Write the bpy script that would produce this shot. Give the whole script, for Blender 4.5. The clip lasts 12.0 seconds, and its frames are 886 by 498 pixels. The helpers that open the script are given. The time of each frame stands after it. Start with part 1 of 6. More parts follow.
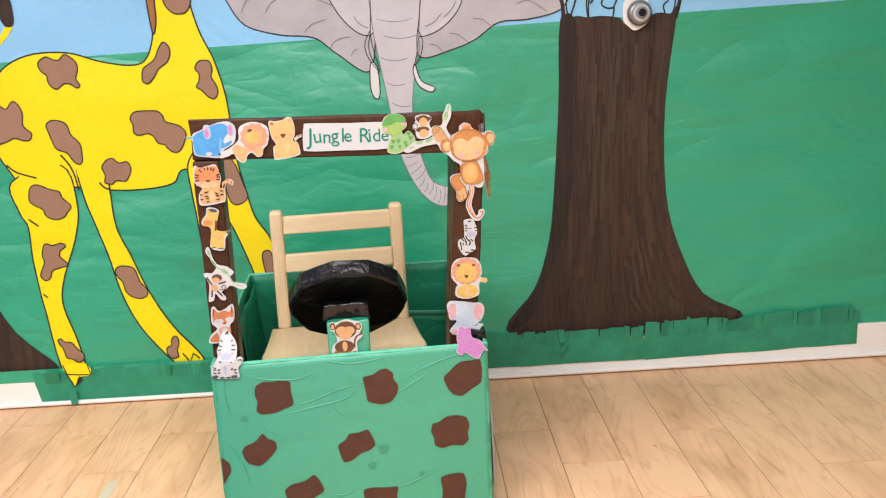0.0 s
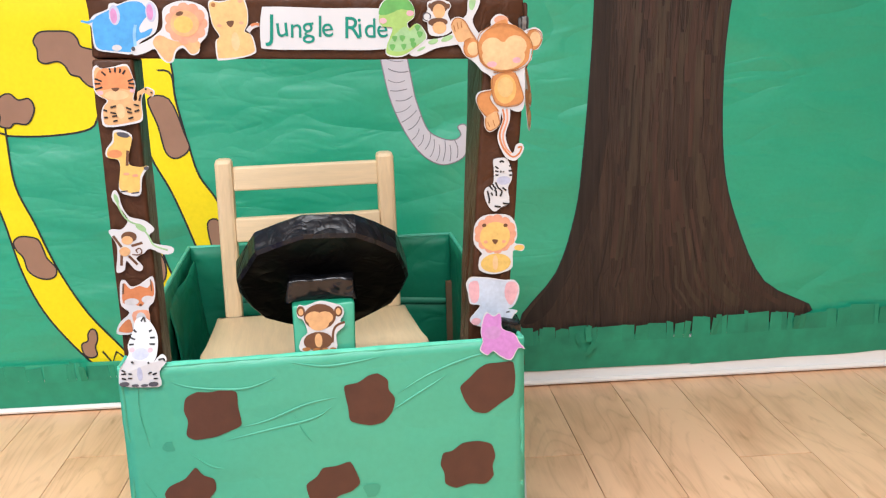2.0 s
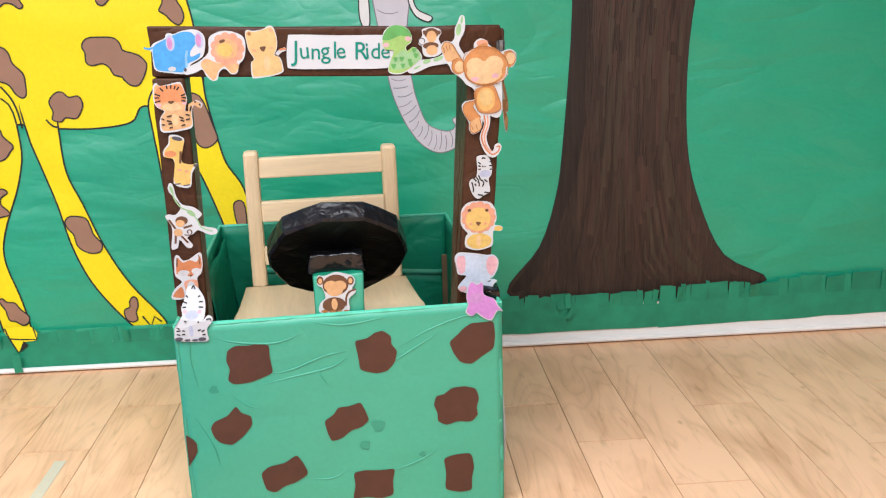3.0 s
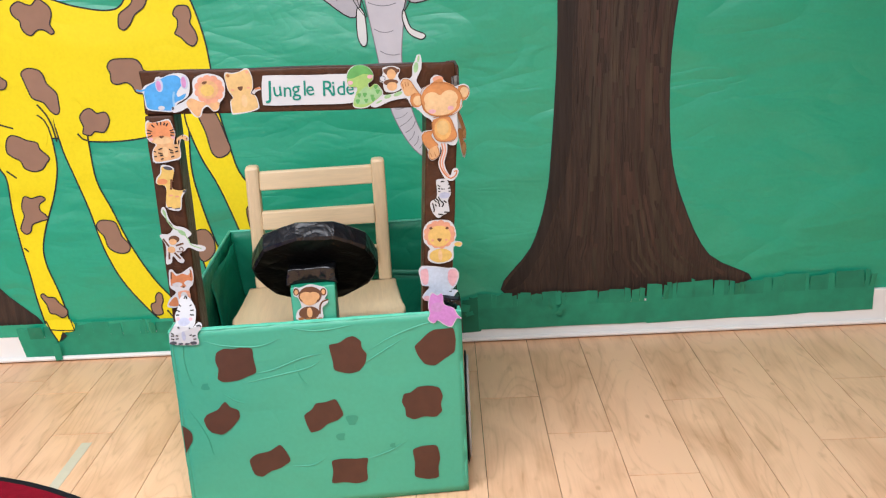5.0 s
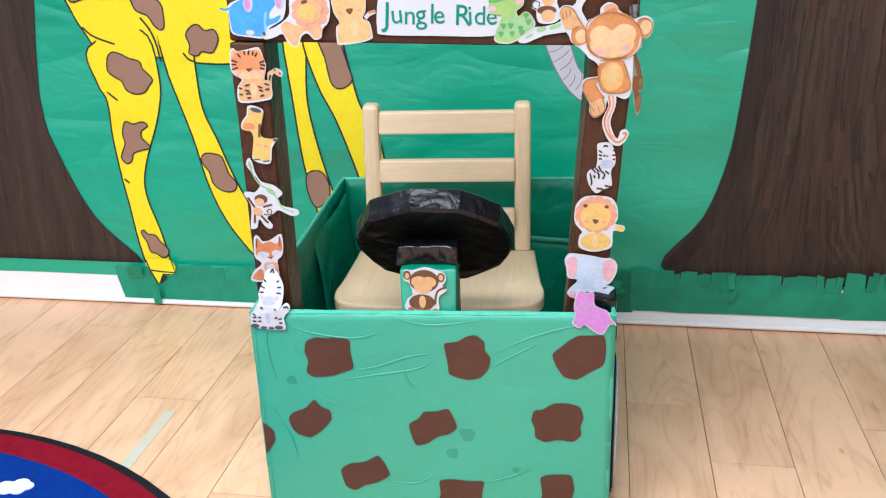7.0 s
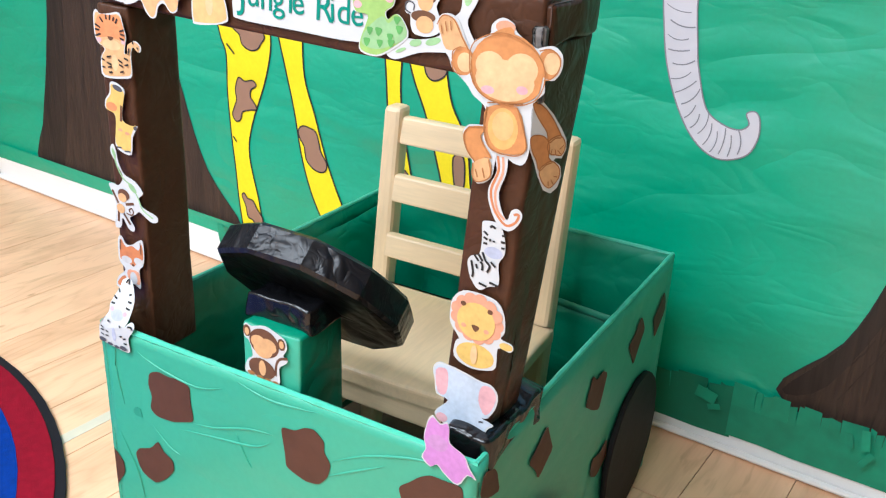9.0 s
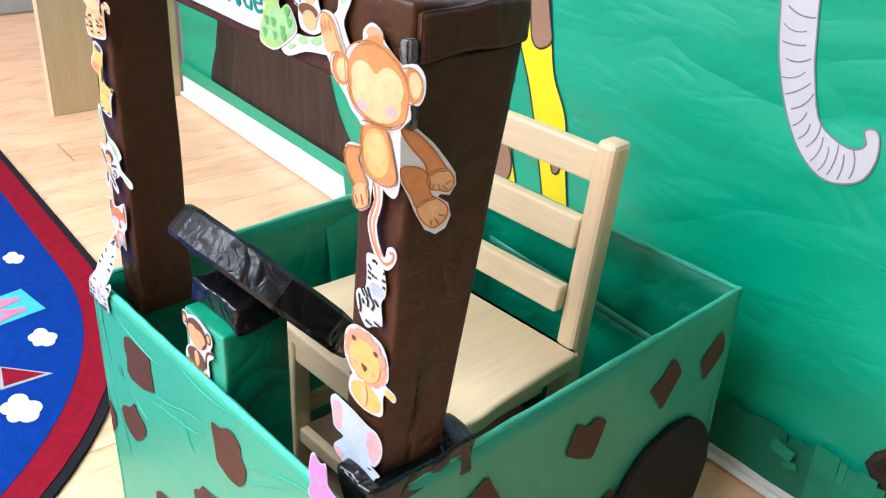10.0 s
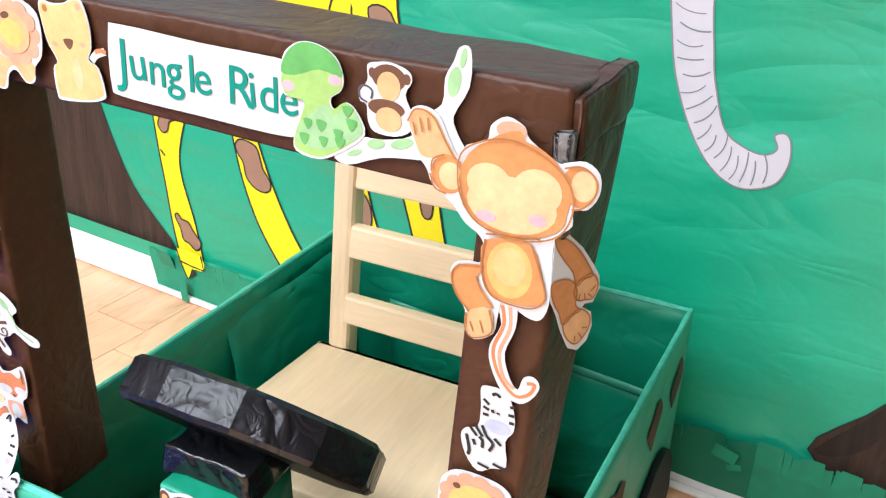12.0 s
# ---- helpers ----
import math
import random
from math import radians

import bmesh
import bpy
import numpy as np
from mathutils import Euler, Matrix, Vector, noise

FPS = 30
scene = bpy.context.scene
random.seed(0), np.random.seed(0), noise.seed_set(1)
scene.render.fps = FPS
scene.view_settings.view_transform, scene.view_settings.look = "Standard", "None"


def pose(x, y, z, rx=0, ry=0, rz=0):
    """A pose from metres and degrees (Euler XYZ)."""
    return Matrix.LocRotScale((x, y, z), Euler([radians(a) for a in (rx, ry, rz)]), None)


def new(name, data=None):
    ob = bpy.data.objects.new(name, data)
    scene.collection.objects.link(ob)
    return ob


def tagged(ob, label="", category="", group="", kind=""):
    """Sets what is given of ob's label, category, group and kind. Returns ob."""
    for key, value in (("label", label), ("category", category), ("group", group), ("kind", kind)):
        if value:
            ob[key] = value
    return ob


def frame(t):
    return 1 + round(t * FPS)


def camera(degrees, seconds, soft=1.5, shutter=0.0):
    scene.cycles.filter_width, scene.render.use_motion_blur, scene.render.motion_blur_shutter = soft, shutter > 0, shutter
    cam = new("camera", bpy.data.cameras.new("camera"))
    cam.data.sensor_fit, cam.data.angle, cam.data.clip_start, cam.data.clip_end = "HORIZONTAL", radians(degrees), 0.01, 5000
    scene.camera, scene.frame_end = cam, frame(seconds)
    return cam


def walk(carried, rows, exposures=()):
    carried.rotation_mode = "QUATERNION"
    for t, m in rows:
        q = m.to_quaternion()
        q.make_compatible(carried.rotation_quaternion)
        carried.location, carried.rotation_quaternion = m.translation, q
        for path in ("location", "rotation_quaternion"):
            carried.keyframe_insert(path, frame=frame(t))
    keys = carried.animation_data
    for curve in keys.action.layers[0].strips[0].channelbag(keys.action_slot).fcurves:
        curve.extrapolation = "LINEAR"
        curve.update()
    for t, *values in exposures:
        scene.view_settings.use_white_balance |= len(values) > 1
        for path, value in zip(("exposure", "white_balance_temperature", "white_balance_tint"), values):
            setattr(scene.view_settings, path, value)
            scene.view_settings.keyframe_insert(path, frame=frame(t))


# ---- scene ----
# ---- camera ----
cam = camera(51.46, 12.0, 1.2)
PATH = [
    (0, (-0.055, -2.744, 1.094), (-1.77, -13.59, -2.79)),
    (0.5, (-0.071, -2.417, 0.997), (-2.45, -12.93, -2.57)),
    (1, (-0.093, -2.217, 0.932), (-3.26, -12.74, -2.14)),
    (1.5, (-0.090, -2.185, 0.908), (-3.17, -13.12, -1.79)),
    (2, (-0.125, -2.161, 0.878), (-4.18, -13.45, -1.53)),
    (2.5, (-0.107, -2.259, 0.908), (-3.16, -14.31, -1.68)),
    (3, (-0.123, -2.458, 0.966), (-3.79, -15.23, -1.67)),
    (3.2, (-0.104, -2.642, 1.016), (-3.32, -15.42, -1.84)),
    (4.8, (0.058, -2.699, 1.112), (-0.26, -16.68, -2.67)),
    (5, (0.082, -2.619, 1.092), (0.74, -16.91, -2.88)),
    (5.5, (0.045, -2.505, 1.069), (0.69, -17.94, -2.91)),
    (6, (0.025, -2.390, 1.054), (3.11, -19.02, -2.90)),
    (6.5, (0.002, -2.289, 1.051), (5.66, -20.37, -2.74)),
    (7, (0.054, -2.188, 1.055), (10.12, -21.38, -1.93)),
    (7.2, (0.092, -2.132, 1.069), (11.87, -21.84, -1.84)),
    (8.8, (0.460, -1.639, 1.034), (30.79, -22.15, 2.23)),
    (9, (0.514, -1.576, 1.031), (33.77, -22.92, 2.78)),
    (9.5, (0.582, -1.376, 1.029), (42.26, -25.31, 3.64)),
    (10, (0.655, -1.216, 1.082), (50.90, -28.14, 3.19)),
    (10.5, (0.717, -1.091, 1.102), (55.28, -29.33, 2.63)),
    (11, (0.637, -1.111, 1.101), (50.53, -28.30, 2.71)),
    (11.5, (0.475, -1.259, 1.097), (41.72, -27.04, 2.21)),
    (12, (0.312, -1.311, 1.078), (30.79, -26.44, 1.70)),
]
walk(cam, [(t, pose(*eye, 90 + pitch, 0, yaw) @ pose(0, 0, 0, 0, 0, roll)) for t, eye, (yaw, pitch, roll) in PATH],
     exposures=[(0, 0.29, 6220, 12), (1, 0.32, 6060, 11), (2, 0.39, 5890, 11), (3, 0.32, 5730, 10), (5, 0.19, 5760, 11), (7, 0.35, 5280, 9), (9, 0.55, 5350, 5), (10.5, 0.82, 5290, 8), (12, 0.77, 5500, 9)])

# ---- light ----
world = bpy.data.worlds.new("world")
world.use_nodes = True
world.node_tree.nodes["Background"].inputs[0].default_value = (0.9, 0.95, 1.0, 1)
world.node_tree.nodes["Background"].inputs[1].default_value = 0.3
scene.world = world
LAMPS = [(-1.8, -2.4), (-0.3, -2.25), (-2.2, -4.2), (0.5, -3.7)]
for lx, ly in LAMPS:
    lamp = bpy.data.lights.new("ceiling_lamp", "AREA")
    lamp.shape, lamp.size, lamp.size_y, lamp.energy, lamp.color = "RECTANGLE", 1.15, 1.15, 47, (1.0, 0.97, 0.93)
    new("ceiling_lamp", lamp).matrix_world = pose(lx, ly, 2.555)


# ---- materials ----
def material(name, color, rough=0.7, vary=0.12, grain=40.0, bump=0.15, stretch=(1, 1, 1), coarse=3.0, metal=0.0, spec=0.4,
             depth=0.004, per_object=0.0, detail=6.0, warp=0.0):
    """Principled surface with colour variation at two scales and a relief."""
    m = bpy.data.materials.new(name)
    m.use_nodes = True
    nt = m.node_tree
    nodes, links = nt.nodes, nt.links
    b = nodes["Principled BSDF"]
    b.inputs["Roughness"].default_value = rough
    b.inputs["Metallic"].default_value = metal
    b.inputs["Specular IOR Level"].default_value = spec
    tc = nodes.new("ShaderNodeTexCoord")
    mp = nodes.new("ShaderNodeMapping")
    mp.inputs["Scale"].default_value = stretch
    links.new(tc.outputs["Object"], mp.inputs["Vector"])
    big, fine = nodes.new("ShaderNodeTexNoise"), nodes.new("ShaderNodeTexNoise")
    big.inputs["Scale"].default_value, big.inputs["Detail"].default_value = coarse, min(4, detail)
    fine.inputs["Scale"].default_value, fine.inputs["Detail"].default_value = grain, detail
    big.inputs["Distortion"].default_value = fine.inputs["Distortion"].default_value = warp
    links.new(mp.outputs[0], big.inputs["Vector"])
    links.new(mp.outputs[0], fine.inputs["Vector"])
    add = nodes.new("ShaderNodeMath")
    add.operation = "ADD"
    links.new(big.outputs[0], add.inputs[0])
    links.new(fine.outputs[0], add.inputs[1])
    value = add.outputs[0]
    if per_object:
        info, mul = nodes.new("ShaderNodeObjectInfo"), nodes.new("ShaderNodeMath")
        mul.operation, mul.inputs[1].default_value, mul.inputs[2].default_value = "MULTIPLY_ADD", per_object, -per_object / 2
        links.new(info.outputs["Random"], mul.inputs[0])
        more = nodes.new("ShaderNodeMath")
        links.new(value, more.inputs[0])
        links.new(mul.outputs[0], more.inputs[1])
        value = more.outputs[0]
    ramp = nodes.new("ShaderNodeMapRange")
    ramp.inputs["From Min"].default_value, ramp.inputs["From Max"].default_value = 0.6, 1.4
    links.new(value, ramp.inputs["Value"])
    mix = nodes.new("ShaderNodeMix")
    mix.data_type = "RGBA"
    mix.inputs["A"].default_value = (*[max(0, c * (1 - vary)) for c in color], 1)
    mix.inputs["B"].default_value = (*[min(1, c * (1 + vary)) for c in color], 1)
    links.new(ramp.outputs[0], mix.inputs["Factor"])
    links.new(mix.outputs["Result"], b.inputs["Base Color"])
    if bump:
        bp = nodes.new("ShaderNodeBump")
        bp.inputs["Strength"].default_value, bp.inputs["Distance"].default_value = bump, depth
        links.new(add.outputs[0], bp.inputs["Height"])
        links.new(bp.outputs[0], b.inputs["Normal"])
    return m


FOLDS = ((2.6, 1.5, 0.6, 1.0, False), (3.4, 1.0, 1.2, 0.40, True), (8.0, 2.0, 0.8, 0.10, True))


def creased_paper(name, color, rough, spec, folds=FOLDS, depth=0.035, turn=14, vary=0.06, stretch=(0.8, 1.0, 1.25)):
    """Creased paper or film: rows of noise scale, detail, warp, weight and whether it makes sharp creases."""
    m = material(name, color, rough, vary, 120, 0.0, coarse=1.7, spec=spec)
    nodes, links = m.node_tree.nodes, m.node_tree.links
    tc = nodes.new("ShaderNodeTexCoord")
    mp = nodes.new("ShaderNodeMapping")
    mp.inputs["Scale"].default_value, mp.inputs["Rotation"].default_value = stretch, (0, radians(turn), 0)
    links.new(tc.outputs["Object"], mp.inputs["Vector"])
    height = None
    for scale, detail, warp, weight, ridged in folds:
        n = nodes.new("ShaderNodeTexNoise")
        n.inputs["Scale"].default_value, n.inputs["Detail"].default_value, n.inputs["Distortion"].default_value = scale, detail, warp
        links.new(mp.outputs[0], n.inputs["Vector"])
        out = n.outputs[0]
        if ridged:
            sub, ab = nodes.new("ShaderNodeMath"), nodes.new("ShaderNodeMath")
            sub.operation, sub.inputs[1].default_value, ab.operation = "SUBTRACT", 0.5, "ABSOLUTE"
            links.new(out, sub.inputs[0])
            links.new(sub.outputs[0], ab.inputs[0])
            out = ab.outputs[0]
        mul = nodes.new("ShaderNodeMath")
        mul.operation, mul.inputs[1].default_value = "MULTIPLY", weight
        links.new(out, mul.inputs[0])
        if height is None:
            height = mul.outputs[0]
        else:
            add = nodes.new("ShaderNodeMath")
            links.new(height, add.inputs[0])
            links.new(mul.outputs[0], add.inputs[1])
            height = add.outputs[0]
    bp = nodes.new("ShaderNodeBump")
    bp.inputs["Strength"].default_value, bp.inputs["Distance"].default_value = 1.0, depth
    links.new(height, bp.inputs["Height"])
    links.new(bp.outputs[0], nodes["Principled BSDF"].inputs["Normal"])
    return m


WALL_GREEN = creased_paper("green_wall_paper", (0.023, 0.362, 0.205), 0.40, 0.8, ((2.2, 1.5, 0.6, 1.0, False), (3.2, 1.2, 0.7, 0.55, True), (7.0, 2.0, 0.8, 0.16, True), (15.0, 1.0, 1.0, 0.035, True)), 0.046, 30, 0.08, (0.62, 1.0, 1.55))
SKY_PAPER = creased_paper("sky_blue_paper", (0.26, 0.56, 0.84), 0.6, 0.4)
GRASS = material("green_grass_paper", (0.024, 0.245, 0.137), 0.50, 0.26, 30, 0.3, per_object=0.45)
# darkened copy of the grass paper, with the box's shadow in its colour
GRASS_SHADED = material("shaded_green_grass_paper", (0.016, 0.165, 0.088), 0.6, 0.15, 30, 0.3, per_object=0.10)
BOX_GREEN = creased_paper("mint_green_paper", (0.062, 0.350, 0.224), 0.42, 0.5, ((6, 2, 0.4, 0.5, False), (8, 1.5, 0.5, 0.40, True), (24, 2, 0.6, 0.07, True)), 0.010, 30)
RIM = material("worn_mint_fold", (0.105, 0.52, 0.35), 0.38, 0.22, 60, 0.4, coarse=14)
STAIN = material("damp_green_paper", (0.045, 0.275, 0.175), 0.42, 0.08, 60, 0.1)
# box green darkened, its colour stands in for shade on inner faces
SHADE_GREEN = creased_paper("shaded_green_paper", (0.013, 0.22, 0.12), 0.5, 0.4, ((7, 2, 0.8, 0.6, False), (9, 1.5, 1.5, 0.6, True)), 0.014, -20, 0.1)
BLOTCH = material("brown_paper_patch", (0.076, 0.029, 0.0155), 0.65, 0.18, 40, 0.3)
BROWN = creased_paper("brown_wrapping_paper", (0.060, 0.0235, 0.0105), 0.42, 0.24, ((9, 2, 0.8, 0.6, False), (14, 1.5, 0.8, 0.7, True), (36, 1.5, 1.2, 0.24, True)), 0.0095, 35, 0.2, (1, 1, 1))
BARK = material("painted_bark", (0.042, 0.0238, 0.0155), 0.66, 0.60, 90, 0.7, (1, 1, 0.09), 16, warp=1.3, depth=0.006)
BARK_RED = material("painted_bark_red", (0.052, 0.0262, 0.0172), 0.6, 0.5, 110, 0.5, (1, 1, 0.08), 20)
BARK_OLIVE = material("painted_bark_olive", (0.049, 0.0320, 0.0192), 0.6, 0.5, 110, 0.5, (1, 1, 0.08), 20)
BARK_DARK = material("painted_bark_shade", (0.024, 0.0145, 0.010), 0.7, 0.6, 110, 0.5, (1, 1, 0.06), 26, warp=0.6)
YELLOW = creased_paper("yellow_paper", (0.90, 0.72, 0.0), 0.55, 0.3, FOLDS, 0.02)
SPOT = material("tan_brown_paper", (0.32, 0.18, 0.115), 0.7, 0.1, 25, 0.2)
INK = material("black_marker", (0.02, 0.02, 0.02), 0.6, 0.1, 30, 0)
GREY = material("grey_paper", (0.46, 0.44, 0.47), 0.7, 0.14, 14, 0.3, (1, 1, 1), 5)
PALE_GREY = material("pale_grey_paper", (0.56, 0.54, 0.58), 0.7, 0.10, 14, 0.3, (1, 1, 1), 4)
CREASE = material("grey_pencil", (0.22, 0.215, 0.24), 0.8, 0.1, 30, 0)
IVORY = material("pale_tusk_paper", (0.72, 0.72, 0.70), 0.7, 0.05, 30, 0)
WHITE = material("white_paint", (0.86, 0.85, 0.83), 0.5, 0.03, 20, 0.1)
# darker tone for unseen walls, chosen to cut bounced fill light
PLASTER_DIM = material("dimmed_wall", (0.40, 0.385, 0.36), 0.85, 0.05, 30, 0.2)
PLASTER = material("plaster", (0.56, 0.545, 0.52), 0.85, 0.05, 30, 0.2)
PANEL_WOOD = material("pale_wood_panel", (0.50, 0.37, 0.20), 0.5, 0.12, 30, 0.1, (8, 8, 0.7), 3)
CHAIR_WOOD = material("pale_chair_wood", (0.80, 0.60, 0.36), 0.42, 0.10, 22, 0.06, (7, 0.7, 7), 3, warp=0.8)
CHAIR_UP = material("pale_upright_wood", (0.80, 0.60, 0.36), 0.42, 0.10, 22, 0.06, (7, 7, 0.7), 3, warp=0.8)
CHAIR_RAIL = material("pale_rail_wood", (0.80, 0.61, 0.37), 0.42, 0.10, 22, 0.06, (0.7, 7, 7), 3, warp=0.8)
def oak(name, pale, dark, rough):
    """Oak boards: flowing growth rings, mottling, fine pores and a few knots, different on each board."""
    m = bpy.data.materials.new(name)
    m.use_nodes = True
    nodes, links = m.node_tree.nodes, m.node_tree.links

    def calc(op, a, b=None, c=None):
        n = nodes.new("ShaderNodeMath")
        n.operation = op
        for k, v in enumerate((a, b, c)):
            if v is None:
                continue
            if isinstance(v, (int, float)):
                n.inputs[k].default_value = v
            else:
                links.new(v, n.inputs[k])
        return n.outputs[0]

    tc, info = nodes.new("ShaderNodeTexCoord"), nodes.new("ShaderNodeObjectInfo")
    away = nodes.new("ShaderNodeVectorMath")
    away.operation, away.inputs[1].default_value = "MULTIPLY_ADD", (37.0, 91.0, 0.0)
    links.new(info.outputs["Random"], away.inputs[0])
    links.new(tc.outputs["Object"], away.inputs[2])

    def noisy(scale, stretch, detail, warp):
        mp, n = nodes.new("ShaderNodeMapping"), nodes.new("ShaderNodeTexNoise")
        mp.inputs["Scale"].default_value = stretch
        n.inputs["Scale"].default_value, n.inputs["Detail"].default_value, n.inputs["Distortion"].default_value = scale, detail, warp
        links.new(away.outputs[0], mp.inputs["Vector"])
        links.new(mp.outputs[0], n.inputs["Vector"])
        return n.outputs[0]

    rings = calc("PINGPONG", calc("MULTIPLY", noisy(1.0, (8.0, 1.6, 1), 1.0, 0.4), 12.0), 0.5)
    mottle = noisy(1.0, (9.0, 3.2, 1), 3.0, 0.8)
    pores = noisy(1.0, (190.0, 7.0, 1), 2.0, 0.0)
    mp, knot = nodes.new("ShaderNodeMapping"), nodes.new("ShaderNodeTexVoronoi")
    mp.inputs["Scale"].default_value = (9.0, 5.0, 0.001)
    links.new(away.outputs[0], mp.inputs["Vector"])
    links.new(mp.outputs[0], knot.inputs["Vector"])
    knot.inputs["Scale"].default_value = 1.0
    eye = nodes.new("ShaderNodeMapRange")
    eye.inputs["From Min"].default_value, eye.inputs["From Max"].default_value = 0.075, 0.02
    links.new(knot.outputs["Distance"], eye.inputs["Value"])
    shade = calc("MULTIPLY_ADD", calc("POWER", calc("MULTIPLY", rings, 2.0), 4.0), 0.24, calc("MULTIPLY_ADD", mottle, 1.7, -0.74))
    shade = calc("ADD", shade, calc("MULTIPLY_ADD", pores, 0.40, -0.20))
    fleck = nodes.new("ShaderNodeMapRange")
    fleck.inputs["From Min"].default_value, fleck.inputs["From Max"].default_value = 0.60, 0.74
    links.new(noisy(1.0, (38.0, 8.0, 1), 3.0, 0.6), fleck.inputs["Value"])
    shade = calc("MULTIPLY_ADD", fleck.outputs[0], 0.42, shade)
    shade = calc("ADD", shade, calc("MULTIPLY_ADD", info.outputs["Random"], 0.26, -0.13))
    shade = calc("ADD", shade, calc("MULTIPLY", eye.outputs[0], 0.8))
    mix = nodes.new("ShaderNodeMix")
    mix.data_type, mix.clamp_factor = "RGBA", True
    mix.inputs["A"].default_value, mix.inputs["B"].default_value = (*pale, 1), (*dark, 1)
    links.new(shade, mix.inputs["Factor"])
    b = nodes["Principled BSDF"]
    links.new(mix.outputs["Result"], b.inputs["Base Color"])
    links.new(calc("MULTIPLY_ADD", mottle, 0.2, rough - 0.1), b.inputs["Roughness"])
    bp = nodes.new("ShaderNodeBump")
    bp.inputs["Strength"].default_value, bp.inputs["Distance"].default_value = 0.06, 0.002
    links.new(pores, bp.inputs["Height"])
    links.new(bp.outputs[0], b.inputs["Normal"])
    return m


PLANK = oak("oak_vinyl_plank", (0.92, 0.575, 0.345), (0.56, 0.295, 0.145), 0.36)
JOINT = material("plank_joint", (0.25, 0.160, 0.100), 0.7, 0.1, 30, 0)
BLACK = creased_paper("black_plastic_film", (0.003, 0.003, 0.003), 0.36, 0.15, ((7, 1, 0.8, 0.4, False), (11, 1.2, 1.0, 0.8, True), (30, 1, 1.0, 0.14, True)), 0.013, 20, 0.2, (1, 1, 1))
FILM = creased_paper("shiny_black_film", (0.006, 0.006, 0.007), 0.20, 0.5, ((9, 1, 0.8, 0.5, False), (13, 1.2, 1.5, 0.9, True), (40, 1, 1.0, 0.12, True)), 0.012, 20, 0.2, (1, 1, 1))
SHEEN = creased_paper("folded_black_film", (0.006, 0.006, 0.0078), 0.36, 0.40, ((8, 1, 0.6, 0.3, False), (16, 1.5, 1.2, 0.7, True), (48, 1, 1.0, 0.16, True)), 0.016, 20, 0.2, (1, 1, 1))
BLACK_CARD = material("black_card", (0.010, 0.009, 0.009), 0.6, 0.2, 30, 0.2, spec=0.16)
TORN = material("torn_grey_film", (0.15, 0.14, 0.132), 0.7, 0.5, 160, 0.8, coarse=50, spec=0.2)
SILVER = material("silver_card", (0.45, 0.46, 0.47), 0.4, 0.1, 30, 0.1)
CARDBOARD = material("brown_cardboard", (0.24, 0.15, 0.085), 0.85, 0.12, 40, 0.2)
PAPER_WHITE = material("white_paper", (0.53, 0.54, 0.55), 0.55, 0.03, 30, 0.05)
SIGN_GREEN = material("green_marker", (0.003, 0.20, 0.145), 0.6, 0.2, 60, 0)
RUG_RED = material("red_rug_pile", (0.23, 0.005, 0.018), 0.95, 0.25, 500, 0.5, coarse=60, spec=0.1)
RUG_BLUE = material("blue_rug_pile", (0.006, 0.035, 0.24), 0.95, 0.25, 500, 0.5, coarse=60, spec=0.1)
RUG_BLACK = material("black_rug_binding", (0.015, 0.015, 0.018), 0.9, 0.2, 400, 0.4, spec=0.1)
RUG_WHITE = material("white_rug_pile", (0.75, 0.75, 0.75), 0.95, 0.1, 500, 0.5, coarse=60, spec=0.1)
RUG_SILVER = material("grey_rug_pile", (0.36, 0.37, 0.42), 0.95, 0.1, 500, 0.5, coarse=60, spec=0.1)
RUG_PINK = material("pink_rug_pile", (0.75, 0.20, 0.30), 0.95, 0.1, 500, 0.5, coarse=60, spec=0.1)
RUG_CYAN = material("cyan_rug_pile", (0.10, 0.45, 0.65), 0.95, 0.1, 500, 0.5, coarse=60, spec=0.1)
RUG_YELLOW = material("yellow_rug_pile", (0.75, 0.62, 0.12), 0.95, 0.1, 500, 0.5, coarse=60, spec=0.1)
RUG_ORANGE = material("orange_rug_pile", (0.75, 0.25, 0.08), 0.95, 0.1, 500, 0.5, coarse=60, spec=0.1)
TAPE = material("clear_floor_tape", (0.66, 0.60, 0.46), 0.3, 0.06, 40, 0.05)
METAL = material("grey_metal", (0.33, 0.33, 0.33), 0.35, 0.1, 40, 0.05, metal=0.7)
LENS = material("dark_glass", (0.01, 0.01, 0.012), 0.15, 0.1, 40, 0)
INKS = dict(blue=(0.10, 0.42, 0.86), sky=(0.30, 0.60, 0.90), pink=(0.70, 0.32, 0.60), orange=(0.85, 0.33, 0.13), yellow=(0.88, 0.60, 0.16),
            tan=(0.85, 0.50, 0.23), sand=(0.84, 0.57, 0.23), cream=(0.92, 0.62, 0.32), green=(0.16, 0.48, 0.12), lime=(0.42, 0.66, 0.18), leaf=(0.40, 0.66, 0.32),
            brown=(0.17, 0.075, 0.035), amber=(0.72, 0.31, 0.10), ochre=(0.47, 0.19, 0.055), honey=(0.90, 0.52, 0.16), rust=(0.72, 0.26, 0.10), grey=(0.10, 0.10, 0.12),
            silver=(0.55, 0.56, 0.66), lilac=(0.58, 0.62, 0.80), pale=(0.66, 0.76, 0.90), rose=(0.88, 0.50, 0.55), violet=(0.70, 0.30, 0.74), peach=(0.88, 0.42, 0.26), gold=(0.90, 0.60, 0.18),
            mauve=(0.66, 0.34, 0.70), white=(0.70, 0.70, 0.71), black=(0.02, 0.02, 0.02))
